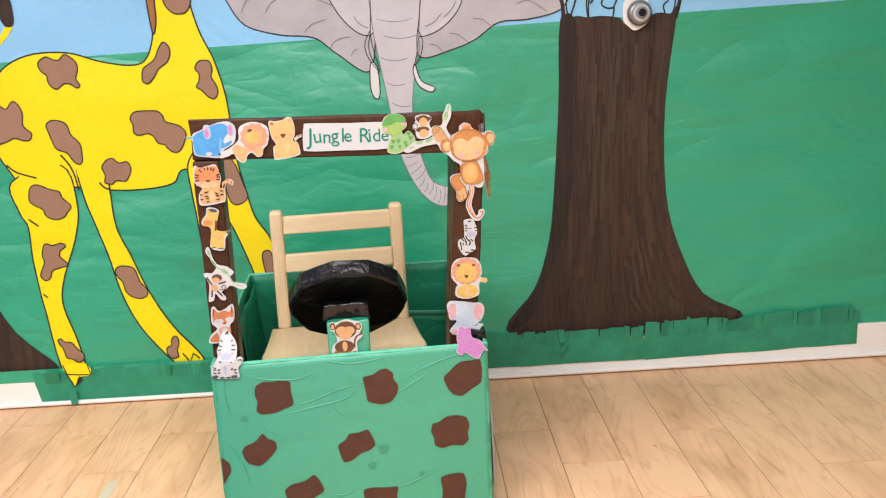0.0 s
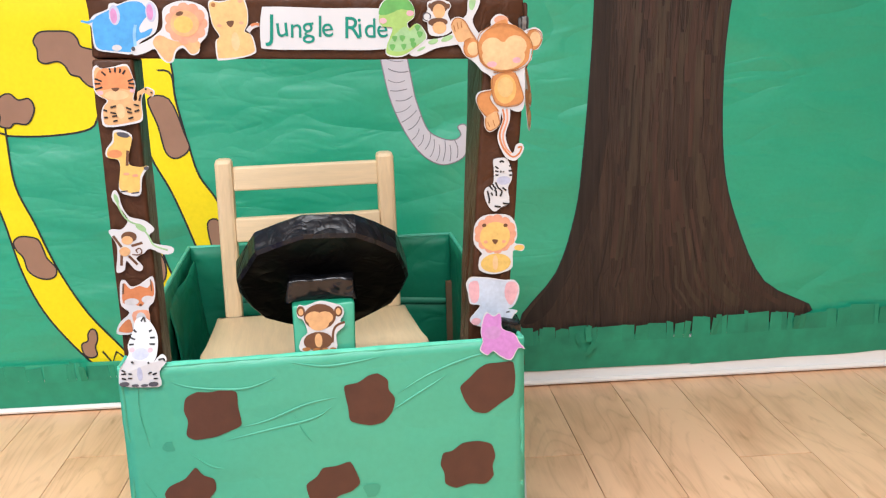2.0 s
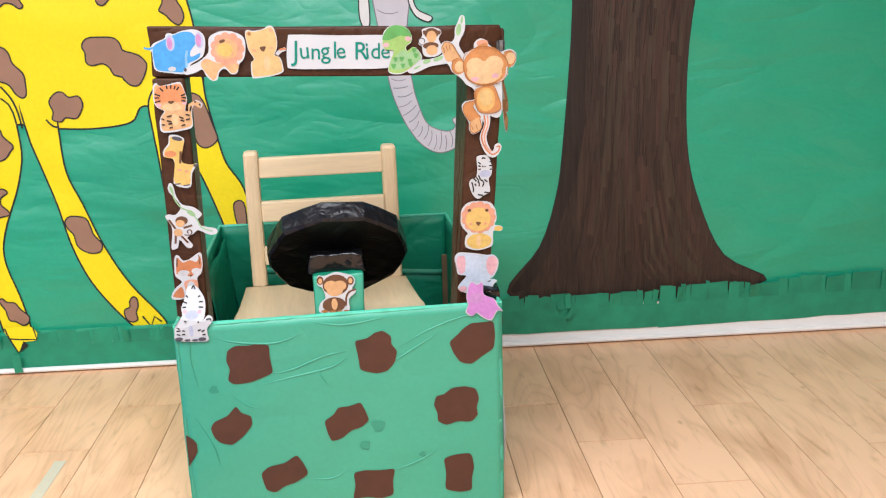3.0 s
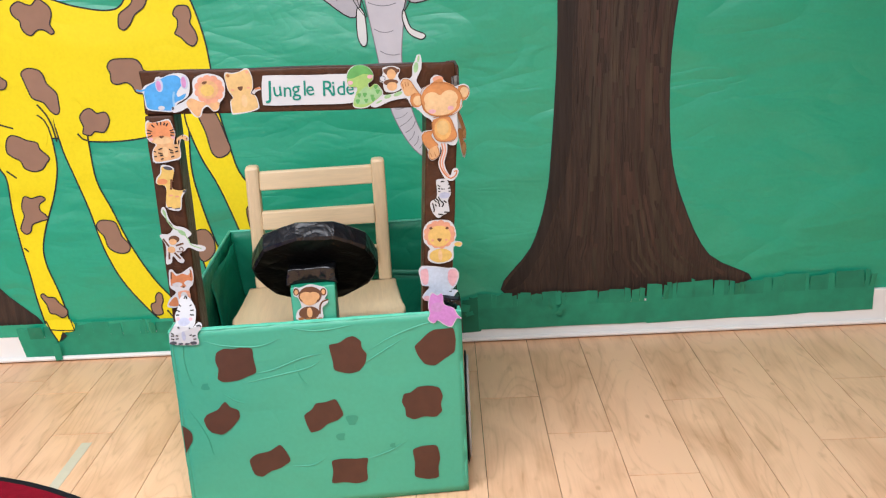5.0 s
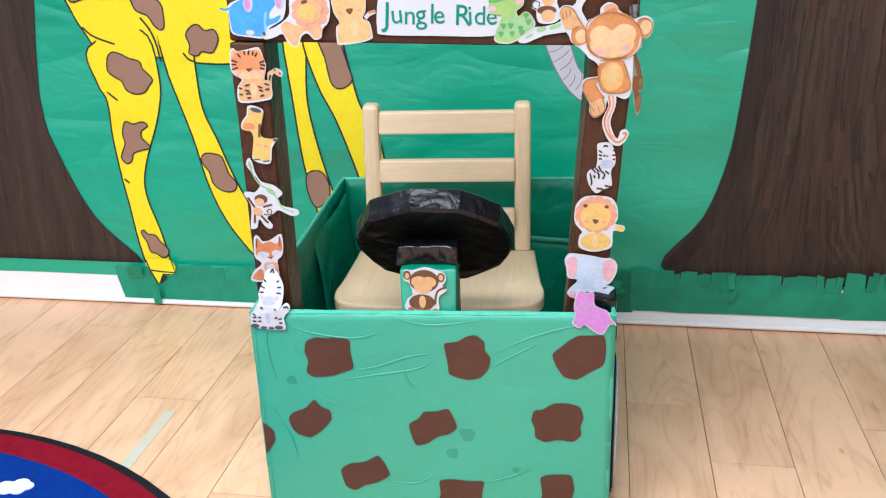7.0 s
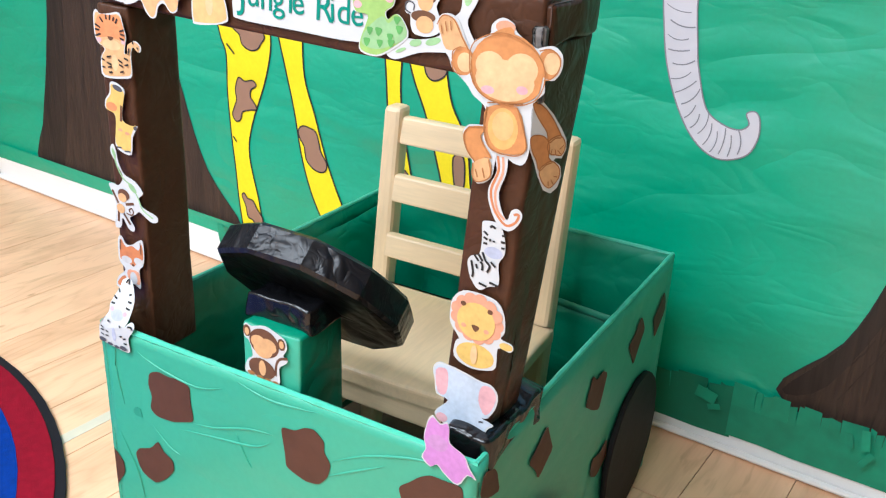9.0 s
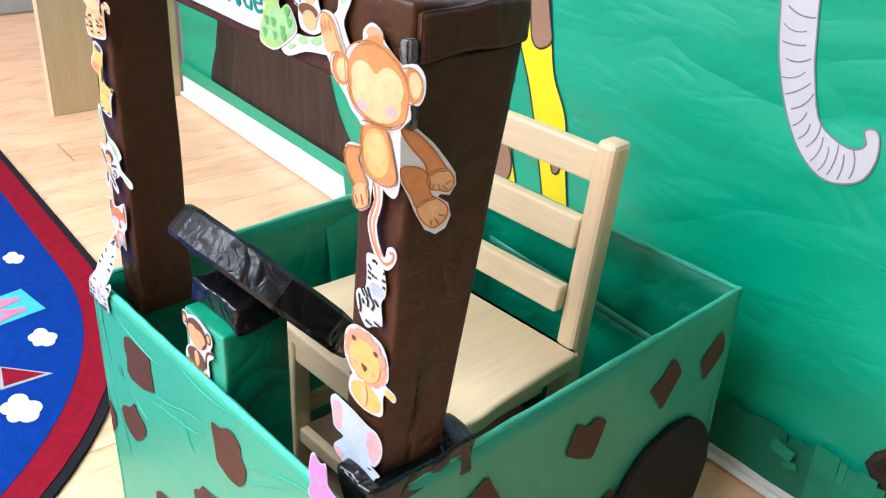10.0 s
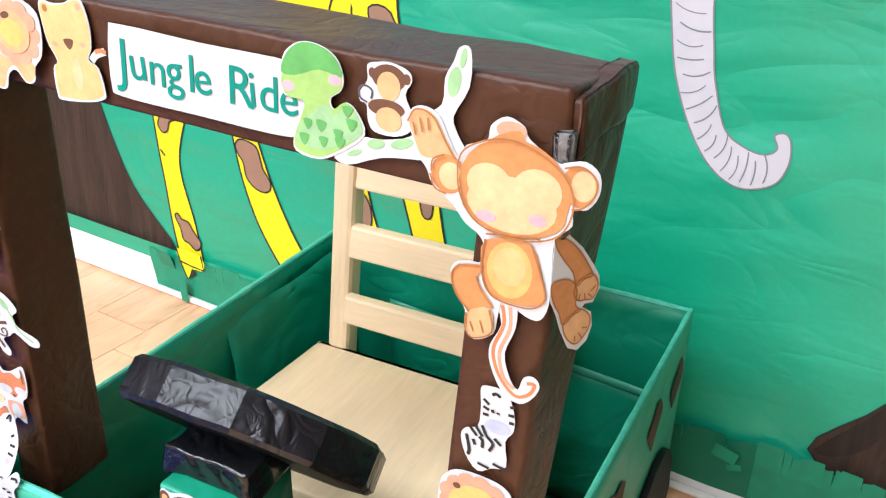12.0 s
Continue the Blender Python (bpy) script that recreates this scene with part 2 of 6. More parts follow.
PRINT = {k: material("printed_" + k, tuple(0.69 * v for v in c), 0.5, 0.16, 150, 0.0, coarse=45) for k, c in INKS.items()}


# ---- building helpers ----
def link(name, bm, mat, parent=None, label=""):
    me = bpy.data.meshes.new(name)
    bm.to_mesh(me)
    bm.free()
    me.materials.append(mat)
    ob = new(name, me)
    if parent:
        ob.parent = parent
    if label:
        ob["label"] = label
    return ob


def part(name, bm, mat, parent, label=""):
    return link(name, bm, mat, parent, label)


def empty(name, m, label, category, group="", kind=""):
    ob = new(name)
    ob.empty_display_size = 0.05
    ob.matrix_world = m
    return tagged(ob, label, category, group, kind)


def box(bm, x0, x1, y0, y1, z0, z1, bevel=0.0, m=None):
    vs = [bm.verts.new(v) for v in [(x0, y0, z0), (x1, y0, z0), (x1, y1, z0), (x0, y1, z0), (x0, y0, z1), (x1, y0, z1), (x1, y1, z1), (x0, y1, z1)]]
    fs = [bm.faces.new([vs[i] for i in f]) for f in [(3, 2, 1, 0), (4, 5, 6, 7), (0, 1, 5, 4), (1, 2, 6, 5), (2, 3, 7, 6), (3, 0, 4, 7)]]
    if bevel:
        out = bmesh.ops.bevel(bm, geom=list({e for f in fs for e in f.edges}), offset=bevel, segments=2, affect="EDGES", profile=0.5)
        vs = list({v for v in vs if v.is_valid} | {v for f in out["faces"] for v in f.verts})
    if m:
        bmesh.ops.transform(bm, matrix=m, verts=vs)
    return bm


def cube(*a, **k):
    return box(bmesh.new(), *a, **k)


def spline(pts, n=5, closed=True):
    """Points along a smooth curve through pts."""
    out, c = [], len(pts)
    for i in range(c if closed else c - 1):
        p = [np.array(pts[(i + k) % c if closed else min(max(i + k, 0), c - 1)], float) for k in (-1, 0, 1, 2)]
        for s in range(n):
            t = s / n
            out.append(tuple(0.5 * (2 * p[1] + (p[2] - p[0]) * t + (2 * p[0] - 5 * p[1] + 4 * p[2] - p[3]) * t * t
                                    + (3 * p[1] - p[0] - 3 * p[2] + p[3]) * t ** 3)))
    if not closed:
        out.append(tuple(pts[-1]))
    return out


def snipped(pts, rounds=2):
    """A cut outline whose corners are only a little rounded."""
    for k in range(rounds):
        w = 0.16 if k == 0 else 0.25
        out = []
        for a, b in zip(pts, pts[1:] + pts[:1]):
            a, b = np.array(a, float), np.array(b, float)
            out += [tuple(a * (1 - w) + b * w), tuple(a * w + b * (1 - w))]
        pts = out
    return pts


def sheet(bm, pts, y, thick=0.0006):
    """A flat cut-out in the x-z plane whose face looks to -y at depth y."""
    area = sum(a[0] * b[1] - b[0] * a[1] for a, b in zip(pts, pts[1:] + pts[:1]))
    if area < 0:
        pts = pts[::-1]
    front = [bm.verts.new((x, y, z)) for x, z in pts]
    back = [bm.verts.new((x, y + thick, z)) for x, z in pts]
    bm.faces.new(front)
    for i in range(len(pts)):
        j = (i + 1) % len(pts)
        bm.faces.new((front[j], front[i], back[i], back[j]))
    return bm


def ribbon(bm, pts, y, width, closed=False):
    """A drawn line in the x-z plane."""
    c = len(pts)
    left, right = [], []
    for i in range(c):
        a = np.array(pts[(i - 1) % c if closed else max(i - 1, 0)])
        b = np.array(pts[(i + 1) % c if closed else min(i + 1, c - 1)])
        d = b - a
        d = d / (np.linalg.norm(d) + 1e-9) * width / 2
        left.append(bm.verts.new((pts[i][0] - d[1], y, pts[i][1] + d[0])))
        right.append(bm.verts.new((pts[i][0] + d[1], y, pts[i][1] - d[0])))
    for i in range(c if closed else c - 1):
        j = (i + 1) % c
        bm.faces.new((left[i], right[i], right[j], left[j]))
    return bm


def ellipse(cx, cz, rx, rz, rot=0, n=22):
    c, s = math.cos(radians(rot)), math.sin(radians(rot))
    out = []
    for k in range(n):
        a = 2 * math.pi * k / n
        x, z = rx * math.cos(a), rz * math.sin(a)
        out.append((cx + c * x - s * z, cz + s * x + c * z))
    return out


def disc(bm, radius, depth, m, n=32, bevel=0.004, wobble=0.0, smooth=True):
    """A thick disc round the local z axis from 0 to depth."""
    rings = [(radius - bevel, 0), (radius, bevel), (radius, depth - bevel), (radius - bevel, depth)]
    grid = []
    for r, z in rings:
        grid.append([bm.verts.new(m @ Vector(((r + wobble * math.sin(5.3 * k)) * math.cos(2 * math.pi * k / n), (r + wobble * math.cos(3.7 * k)) * math.sin(2 * math.pi * k / n), z
                                             + wobble * 0.5 * math.sin(k * 2.1)))) for k in range(n)])
    for a, b in zip(grid, grid[1:]):
        for k in range(n):
            bm.faces.new((a[k], a[(k + 1) % n], b[(k + 1) % n], b[k]))
    for f in bm.faces:
        f.smooth = smooth
    bm.faces.new(grid[0][::-1])
    bm.faces.new(grid[-1])
    return bm


def panel(bm, a, b, c, d, thick, nx=24, nz=16, amp=0.0, seed=0.0):
    """A crumpled board between bottom corners a, b and top corners d, c; its back lies on the left of a to b."""
    a, b, c, d = map(Vector, (a, b, c, d))
    nrm = (b - a).cross(d - a).normalized()
    faces = []
    for side in (0, 1):
        g = []
        for j in range(nz + 1):
            row = []
            for i in range(nx + 1):
                s, t = i / nx, j / nz
                p = (a * (1 - s) + b * s) * (1 - t) + (d * (1 - s) + c * s) * t
                w = amp * noise.noise(p * 9 + Vector((seed, seed, 0))) + amp * 0.6 * noise.noise(p * 25 + Vector((0, seed, seed)))
                row.append(bm.verts.new(p + nrm * (w - side * thick)))
            g.append(row)
        faces.append(g)
        for j in range(nz):
            for i in range(nx):
                q = (g[j][i], g[j][i + 1], g[j + 1][i + 1], g[j + 1][i])
                bm.faces.new(q if side == 0 else q[::-1]).material_index = side
    f, k = faces
    loop_f = f[0] + [r[-1] for r in f[1:]] + f[-1][-2::-1] + [r[0] for r in f[-2:0:-1]]
    loop_k = k[0] + [r[-1] for r in k[1:]] + k[-1][-2::-1] + [r[0] for r in k[-2:0:-1]]
    for i in range(len(loop_f)):
        j = (i + 1) % len(loop_f)
        bm.faces.new((loop_f[j], loop_f[i], loop_k[i], loop_k[j]))
    for face in bm.faces:
        face.smooth = True
    return bm


def with_shade(ob):
    """Adds a darker green as second material, standing in for shade inside."""
    ob.data.materials.append(SHADE_GREEN)
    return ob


# ---- room ----
X0, X1, Y0, H = -3.7, 4.6, -5.2, 2.6
tagged(link("floor", cube(X0, X1, Y0, 0.1, -0.12, -0.006), JOINT), "pale oak plank floor with dark joints", "floor", kind="structure")
FLOOR = bpy.data.objects["floor"]
tagged(link("wall_north", cube(-2.34, X1, 0.0, 0.1, -0.006, H), PLASTER), "wall papered in green and blue", "wall", kind="structure")
tagged(link("wall_alcove", cube(X0, -2.34, 0.0, 0.1, -0.006, H), PLASTER), "plain pale wall", "wall", kind="structure")
# three walls out of view, darkened so that shadows stay deep
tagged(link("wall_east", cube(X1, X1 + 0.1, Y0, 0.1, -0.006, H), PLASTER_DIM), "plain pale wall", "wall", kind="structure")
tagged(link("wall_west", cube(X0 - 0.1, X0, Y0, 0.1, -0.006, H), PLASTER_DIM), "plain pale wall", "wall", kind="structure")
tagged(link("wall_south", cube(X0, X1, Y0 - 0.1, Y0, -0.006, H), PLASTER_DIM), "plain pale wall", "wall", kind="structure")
tagged(link("ceiling", cube(X0, X1, Y0, 0.1, H, H + 0.1), PLASTER), "plain white ceiling", "ceiling", kind="structure")
bm = cube(-2.30, X1, -0.014, -0.0005, 0.004, 0.112, bevel=0.003)
box(bm, -2.30, X1, -0.030, -0.0145, 0.004, 0.018, bevel=0.007)
tagged(link("baseboard", bm, WHITE), "white painted baseboard", "baseboard", kind="structure")
for lx, ly in LAMPS:
    fixture = empty("ceiling_light", pose(lx, ly, H), "white recessed panel light on the ceiling", "ceiling light", "ceiling lights")
    part("frame", cube(-0.62, 0.62, -0.62, 0.62, -0.03, -0.001, bevel=0.004), WHITE, fixture)

# sheets of paper on the wall
part("paper_sheet", sheet(bmesh.new(), [(-2.30, 0.075), (3.2, 0.075), (3.2, 1.160), (-2.30, 1.027)], -0.0035, 0.0027), WALL_GREEN, bpy.data.objects["wall_north"], "creased green backing paper")
part("paper_sheet", sheet(bmesh.new(), [(-2.30, 1.00), (3.2, 1.12), (3.2, 2.3), (-2.30, 2.3)], -0.0026, 0.0018), SKY_PAPER, bpy.data.objects["wall_north"], "light blue backing paper")

# the green paper hangs over the top of the baseboard
part("paper_sheet", sheet(bmesh.new(), [(-2.30, 0.074), (-1.90, 0.080), (-1.50, 0.084), (-1.10, 0.082), (-0.60, 0.086), (0.60, 0.088), (0.60, 0.122), (-2.30, 0.122)], -0.0155, 0.0008), WALL_GREEN, bpy.data.objects["wall_north"], "lower edge of the green backing paper")

# wooden partition panel at the end of the papered wall
partition = empty("partition", pose(-2.32, -0.02, 0), "pale wood partition panel at the end of the papered wall", "partition")
part("panel", cube(-0.02, 0.018, -0.43, 0.0, 0.0, 1.9, bevel=0.003), PANEL_WOOD, partition)
part("edge_strip", cube(-0.021, 0.019, -0.434, -0.4305, 0.0, 1.9, bevel=0.001), CHAIR_UP, partition, "paler edging strip")

# ---- cut-outs on the wall ----
def cutout_part(name, pts, mat, parent, y, line=0.0045, smooth=5, label=""):
    """A glued paper piece with a drawn outline of its own under it."""
    p = spline(pts, smooth)
    piece = part(name, sheet(bmesh.new(), p, y), mat, parent, label)
    if line:
        part("outline", ribbon(bmesh.new(), p, y - 0.0003, line, True), INK, piece)
    return piece


giraffe = empty("giraffe_cutout", pose(0, 0, 0), "large yellow giraffe-shaped paper cutout with brown patches on the green wall", "wall decoration")
GY = -0.0045
LEG_3 = [(-0.680, 0.780), (-0.715, 0.730), (-0.712, 0.650), (-0.706, 0.584), (-0.698, 0.480), (-0.687, 0.385), (-0.665, 0.280), (-0.640, 0.130), (-0.570, 0.130),
         (-0.600, 0.280), (-0.627, 0.367), (-0.654, 0.483), (-0.667, 0.590), (-0.655, 0.760)]
LEG_4 = [(-0.640, 0.790), (-0.667, 0.728), (-0.637, 0.612), (-0.595, 0.520), (-0.550, 0.385), (-0.520, 0.270), (-0.505, 0.150), (-0.425, 0.150),
         (-0.450, 0.280), (-0.472, 0.383), (-0.490, 0.490), (-0.530, 0.560), (-0.548, 0.630), (-0.568, 0.733), (-0.578, 0.800)]
cutout_part("leg", [(-1.235, 0.708), (-1.226, 0.615), (-1.207, 0.567), (-1.208, 0.470), (-1.200, 0.355), (-1.192, 0.287), (-1.180, 0.166), (-1.154, 0.046), (-1.126, 0.075), (-1.095, 0.083), (-1.109, 0.198), (-1.138, 0.319), (-1.125, 0.402), (-1.072, 0.530), (-1.053, 0.632), (-1.083, 0.749)], YELLOW, giraffe, GY)
cutout_part("leg", [(-1.035, 0.750), (-1.031, 0.655), (-1.006, 0.558), (-0.982, 0.468), (-0.955, 0.340), (-0.907, 0.227), (-0.814, 0.108), (-0.770, 0.109), (-0.733, 0.126), (-0.818, 0.240), (-0.876, 0.354), (-0.915, 0.465), (-0.947, 0.555), (-0.952, 0.669), (-0.956, 0.763)], YELLOW, giraffe, GY - 0.0004)
cutout_part("leg", LEG_3, YELLOW, giraffe, GY - 0.0002)
cutout_part("leg", LEG_4, YELLOW, giraffe, GY - 0.0006)
cutout_part("body", [(-1.272, 0.927), (-1.223, 1.023), (-1.137, 1.069), (-1.024, 1.072), (-0.931, 1.043), (-0.844, 1.028), (-0.798, 1.046), (-0.771, 1.119), (-0.772, 1.214), (-0.742, 1.307), (-0.686, 1.306), (-0.663, 1.211), (-0.640, 1.115), (-0.607, 1.033), (-0.585, 0.941), (-0.577, 0.857), (-0.572, 0.764), (-0.620, 0.697), (-0.727, 0.719), (-0.765, 0.678), (-0.859, 0.665), (-0.959, 0.669), (-1.041, 0.682), (-1.189, 0.688), (-1.242, 0.751), (-1.270, 0.811), (-1.286, 0.861)], YELLOW, giraffe, GY + 0.0004)
# plain yellow over the hidden joins of the legs and the body
for cx, cz, rx, rz in [(-1.14, 0.70, 0.075, 0.07), (-0.995, 0.735, 0.046, 0.068), (-0.625, 0.76, 0.045, 0.05)]:
    part("join", sheet(bmesh.new(), ellipse(cx, cz, rx, rz), GY - 0.0011), YELLOW, giraffe)
part("tail", sheet(bmesh.new(), spline([(-1.262, 1.080), (-1.219, 1.103), (-1.193, 1.141), (-1.171, 1.164), (-1.163, 1.151), (-1.190, 1.117), (-1.231, 1.079), (-1.262, 1.056)]), GY), YELLOW, giraffe)
cutout_part("tuft", [(-1.185, 1.157), (-1.195, 1.196), (-1.183, 1.243), (-1.162, 1.227), (-1.158, 1.187), (-1.163, 1.156)], BARK, giraffe, GY - 0.0005)
cutout_part("mane", [(-0.762, 1.308), (-0.778, 1.230), (-0.777, 1.167), (-0.770, 1.111), (-0.758, 1.151), (-0.756, 1.214), (-0.742, 1.307)], PRINT["ochre"], giraffe, GY - 0.0005)


def spot(pts):
    spot.n += 1
    cutout_part("patch", pts, SPOT, giraffe, GY - 0.0015 - 0.0001 * (spot.n % 3), 0.0035, 4)


spot.n = 0
spot([(-1.108, 1.043), (-1.100, 1.055), (-1.082, 1.063), (-1.062, 1.054), (-1.047, 1.053), (-1.031, 1.067), (-1.015, 1.060), (-0.999, 1.042), (-0.998, 1.022), (-1.006, 0.998), (-0.997, 0.978), (-1.008, 0.972), (-1.023, 0.983), (-1.042, 0.985), (-1.063, 0.971), (-1.080, 0.980), (-1.087, 0.996), (-1.088, 1.011), (-1.103, 1.025)])
spot([(-0.817, 0.991), (-0.811, 1.016), (-0.790, 1.031), (-0.774, 1.044), (-0.763, 1.067), (-0.747, 1.088), (-0.733, 1.079), (-0.729, 1.057), (-0.739, 1.034), (-0.755, 1.022), (-0.769, 1.012), (-0.783, 0.990), (-0.801, 0.974), (-0.814, 0.978)])
spot([(-0.663, 1.009), (-0.653, 1.028), (-0.636, 1.032), (-0.619, 1.027), (-0.614, 1.003), (-0.619, 0.984), (-0.607, 0.960), (-0.604, 0.937), (-0.617, 0.921), (-0.633, 0.928), (-0.648, 0.945), (-0.660, 0.953), (-0.664, 0.959), (-0.655, 0.975), (-0.653, 0.995)])
spot([(-1.252, 0.933), (-1.236, 0.932), (-1.218, 0.921), (-1.203, 0.937), (-1.193, 0.942), (-1.181, 0.931), (-1.173, 0.906), (-1.177, 0.877), (-1.170, 0.862), (-1.155, 0.848), (-1.161, 0.831), (-1.178, 0.827), (-1.207, 0.836), (-1.232, 0.826), (-1.267, 0.829)])
spot([(-1.110, 0.869), (-1.092, 0.882), (-1.062, 0.877), (-1.049, 0.862), (-1.043, 0.838), (-1.021, 0.812), (-1.018, 0.786), (-1.020, 0.758), (-1.031, 0.750), (-1.046, 0.761), (-1.061, 0.785), (-1.089, 0.798), (-1.099, 0.822), (-1.106, 0.849)])
spot([(-0.866, 0.876), (-0.851, 0.894), (-0.817, 0.896), (-0.785, 0.893), (-0.771, 0.879), (-0.765, 0.862), (-0.742, 0.854), (-0.723, 0.845), (-0.709, 0.821), (-0.730, 0.777), (-0.752, 0.772), (-0.769, 0.786), (-0.775, 0.795), (-0.794, 0.801), (-0.804, 0.820), (-0.820, 0.830), (-0.845, 0.826), (-0.860, 0.834), (-0.860, 0.857)])
spot([(-0.966, 0.738), (-0.950, 0.758), (-0.931, 0.762), (-0.915, 0.748), (-0.891, 0.750), (-0.882, 0.729), (-0.891, 0.706), (-0.904, 0.693), (-0.929, 0.696), (-0.942, 0.686), (-0.963, 0.692), (-0.959, 0.712)])
spot([(-1.186, 0.682), (-1.171, 0.696), (-1.150, 0.692), (-1.129, 0.681), (-1.100, 0.672), (-1.094, 0.653), (-1.072, 0.628), (-1.083, 0.611), (-1.098, 0.594), (-1.124, 0.589), (-1.148, 0.600), (-1.156, 0.621), (-1.175, 0.633), (-1.191, 0.649)])
spot([(-1.178, 0.484), (-1.169, 0.512), (-1.159, 0.516), (-1.144, 0.510), (-1.117, 0.516), (-1.105, 0.505), (-1.123, 0.492), (-1.126, 0.474), (-1.112, 0.459), (-1.107, 0.446), (-1.130, 0.440), (-1.155, 0.431), (-1.164, 0.410), (-1.180, 0.403), (-1.192, 0.418), (-1.184, 0.439), (-1.175, 0.459)])
spot([(-0.968, 0.421), (-0.954, 0.434), (-0.930, 0.433), (-0.911, 0.425), (-0.902, 0.399), (-0.897, 0.381), (-0.879, 0.356), (-0.884, 0.336), (-0.904, 0.330), (-0.927, 0.337), (-0.944, 0.354), (-0.950, 0.384), (-0.963, 0.402)])
spot([(-1.170, 0.210), (-1.161, 0.215), (-1.150, 0.204), (-1.130, 0.201), (-1.118, 0.183), (-1.098, 0.161), (-1.102, 0.143), (-1.117, 0.136), (-1.135, 0.148), (-1.151, 0.153), (-1.157, 0.180), (-1.166, 0.197)])
spot([(-0.825, 0.190), (-0.815, 0.202), (-0.805, 0.196), (-0.804, 0.175), (-0.811, 0.157), (-0.809, 0.136), (-0.826, 0.130), (-0.840, 0.142), (-0.842, 0.165), (-0.827, 0.173)])
spot([(-0.630, 0.741), (-0.583, 0.739), (-0.555, 0.659), (-0.548, 0.624), (-0.577, 0.604), (-0.601, 0.618), (-0.613, 0.679)])
spot([(-0.521, 0.448), (-0.494, 0.452), (-0.491, 0.384), (-0.512, 0.380)])
spot([(-0.684, 0.383), (-0.648, 0.391), (-0.628, 0.359), (-0.632, 0.317), (-0.667, 0.293), (-0.686, 0.336)])
spot([(-0.727, 1.213), (-0.658, 1.211), (-0.667, 1.172), (-0.700, 1.165), (-0.725, 1.185)])
for pts in ([(-1.241, 0.759), (-1.215, 0.736), (-1.160, 0.716)],
            [(-1.081, 0.781), (-1.060, 0.751), (-1.048, 0.716), (-1.042, 0.673)],
            [(-1.202, 0.594), (-1.176, 0.572)],
            [(-1.193, 0.361), (-1.181, 0.349)],
            [(-0.979, 0.693), (-0.966, 0.677), (-0.949, 0.671)]):
    part("drawn_line", ribbon(bmesh.new(), spline(pts, 5, False), GY - 0.0022, 0.0045), INK, giraffe)
for k, (hx, hz) in enumerate([(-0.775, 0.115)]):
    part("hoof", ribbon(bmesh.new(), [(hx - 0.02, hz + 0.03), (hx, hz), (hx + 0.012, hz + 0.028), (hx + 0.03, hz + 0.012)], GY - 0.0024, 0.005), INK, giraffe)

elephant = empty("elephant_cutout", pose(0.008, 0, -0.005), "grey elephant-shaped paper cutout with drawn wrinkles on the wall", "wall decoration")
cutout_part("ear", [(-0.178, 1.291), (-0.438, 1.299), (-0.579, 1.248), (-0.562, 1.200), (-0.516, 1.130), (-0.420, 1.098), (-0.322, 1.085), (-0.259, 1.037), (-0.169, 0.981), (-0.142, 1.098), (-0.140, 1.227)], GREY, elephant, GY, 0.0035)
cutout_part("ear", [(-0.006, 1.286), (0.252, 1.279), (0.437, 1.226), (0.420, 1.161), (0.386, 1.126), (0.301, 1.108), (0.215, 1.103), (0.147, 1.059), (0.078, 1.033), (-0.016, 1.015), (-0.025, 1.094)], GREY, elephant, GY, 0.0035)
TRUNK = [(-0.178, 1.291), (-0.158, 1.195), (-0.148, 1.082), (-0.118, 0.890), (-0.104, 0.800), (-0.087, 0.722), (-0.056, 0.649), (-0.017, 0.595), (0.029, 0.571), (0.076, 0.585), (0.093, 0.618), (0.091, 0.652), (0.081, 0.665), (0.067, 0.659), (0.074, 0.641), (0.059, 0.629), (0.030, 0.633), (-0.003, 0.654), (-0.024, 0.708), (-0.036, 0.760), (-0.048, 0.876), (-0.019, 1.078), (-0.009, 1.191), (0.003, 1.286)]
trunk = cutout_part("trunk", TRUNK, PALE_GREY, elephant, GY - 0.0008, 0.0)
part("outline", ribbon(bmesh.new(), spline(TRUNK, 5), GY - 0.0011, 0.0026, True), CREASE, trunk)
cutout_part("tusk", [(-0.163, 1.004), (-0.144, 0.991), (-0.141, 0.916), (-0.155, 0.903), (-0.167, 0.934)], IVORY, elephant, GY - 0.0016, 0.003)
cutout_part("tusk", [(-0.034, 0.996), (-0.018, 0.948), (0.020, 0.927), (0.009, 0.914), (-0.024, 0.932), (-0.040, 0.971)], IVORY, elephant, GY - 0.0016, 0.003)
cutout_part("head", [(-0.286, 1.301), (-0.275, 1.212), (-0.261, 1.173), (-0.230, 1.126), (-0.192, 1.092), (-0.159, 1.085), (-0.124, 1.110), (-0.043, 1.107), (-0.021, 1.075), (0.024, 1.082), (0.065, 1.107), (0.101, 1.148), (0.119, 1.200), (0.138, 1.289)], PALE_GREY, elephant, GY - 0.0004, 0.003)


RIGHT_EDGE = [(-0.009, 1.191), (-0.019, 1.078), (-0.048, 0.876), (-0.041, 0.790), (-0.034, 0.735), (-0.018, 0.690), (0.003, 0.652), (0.036, 0.632), (0.066, 0.634)]
edge_l, edge_r = spline(TRUNK[1:10], 3, False), spline(RIGHT_EDGE, 3, False)
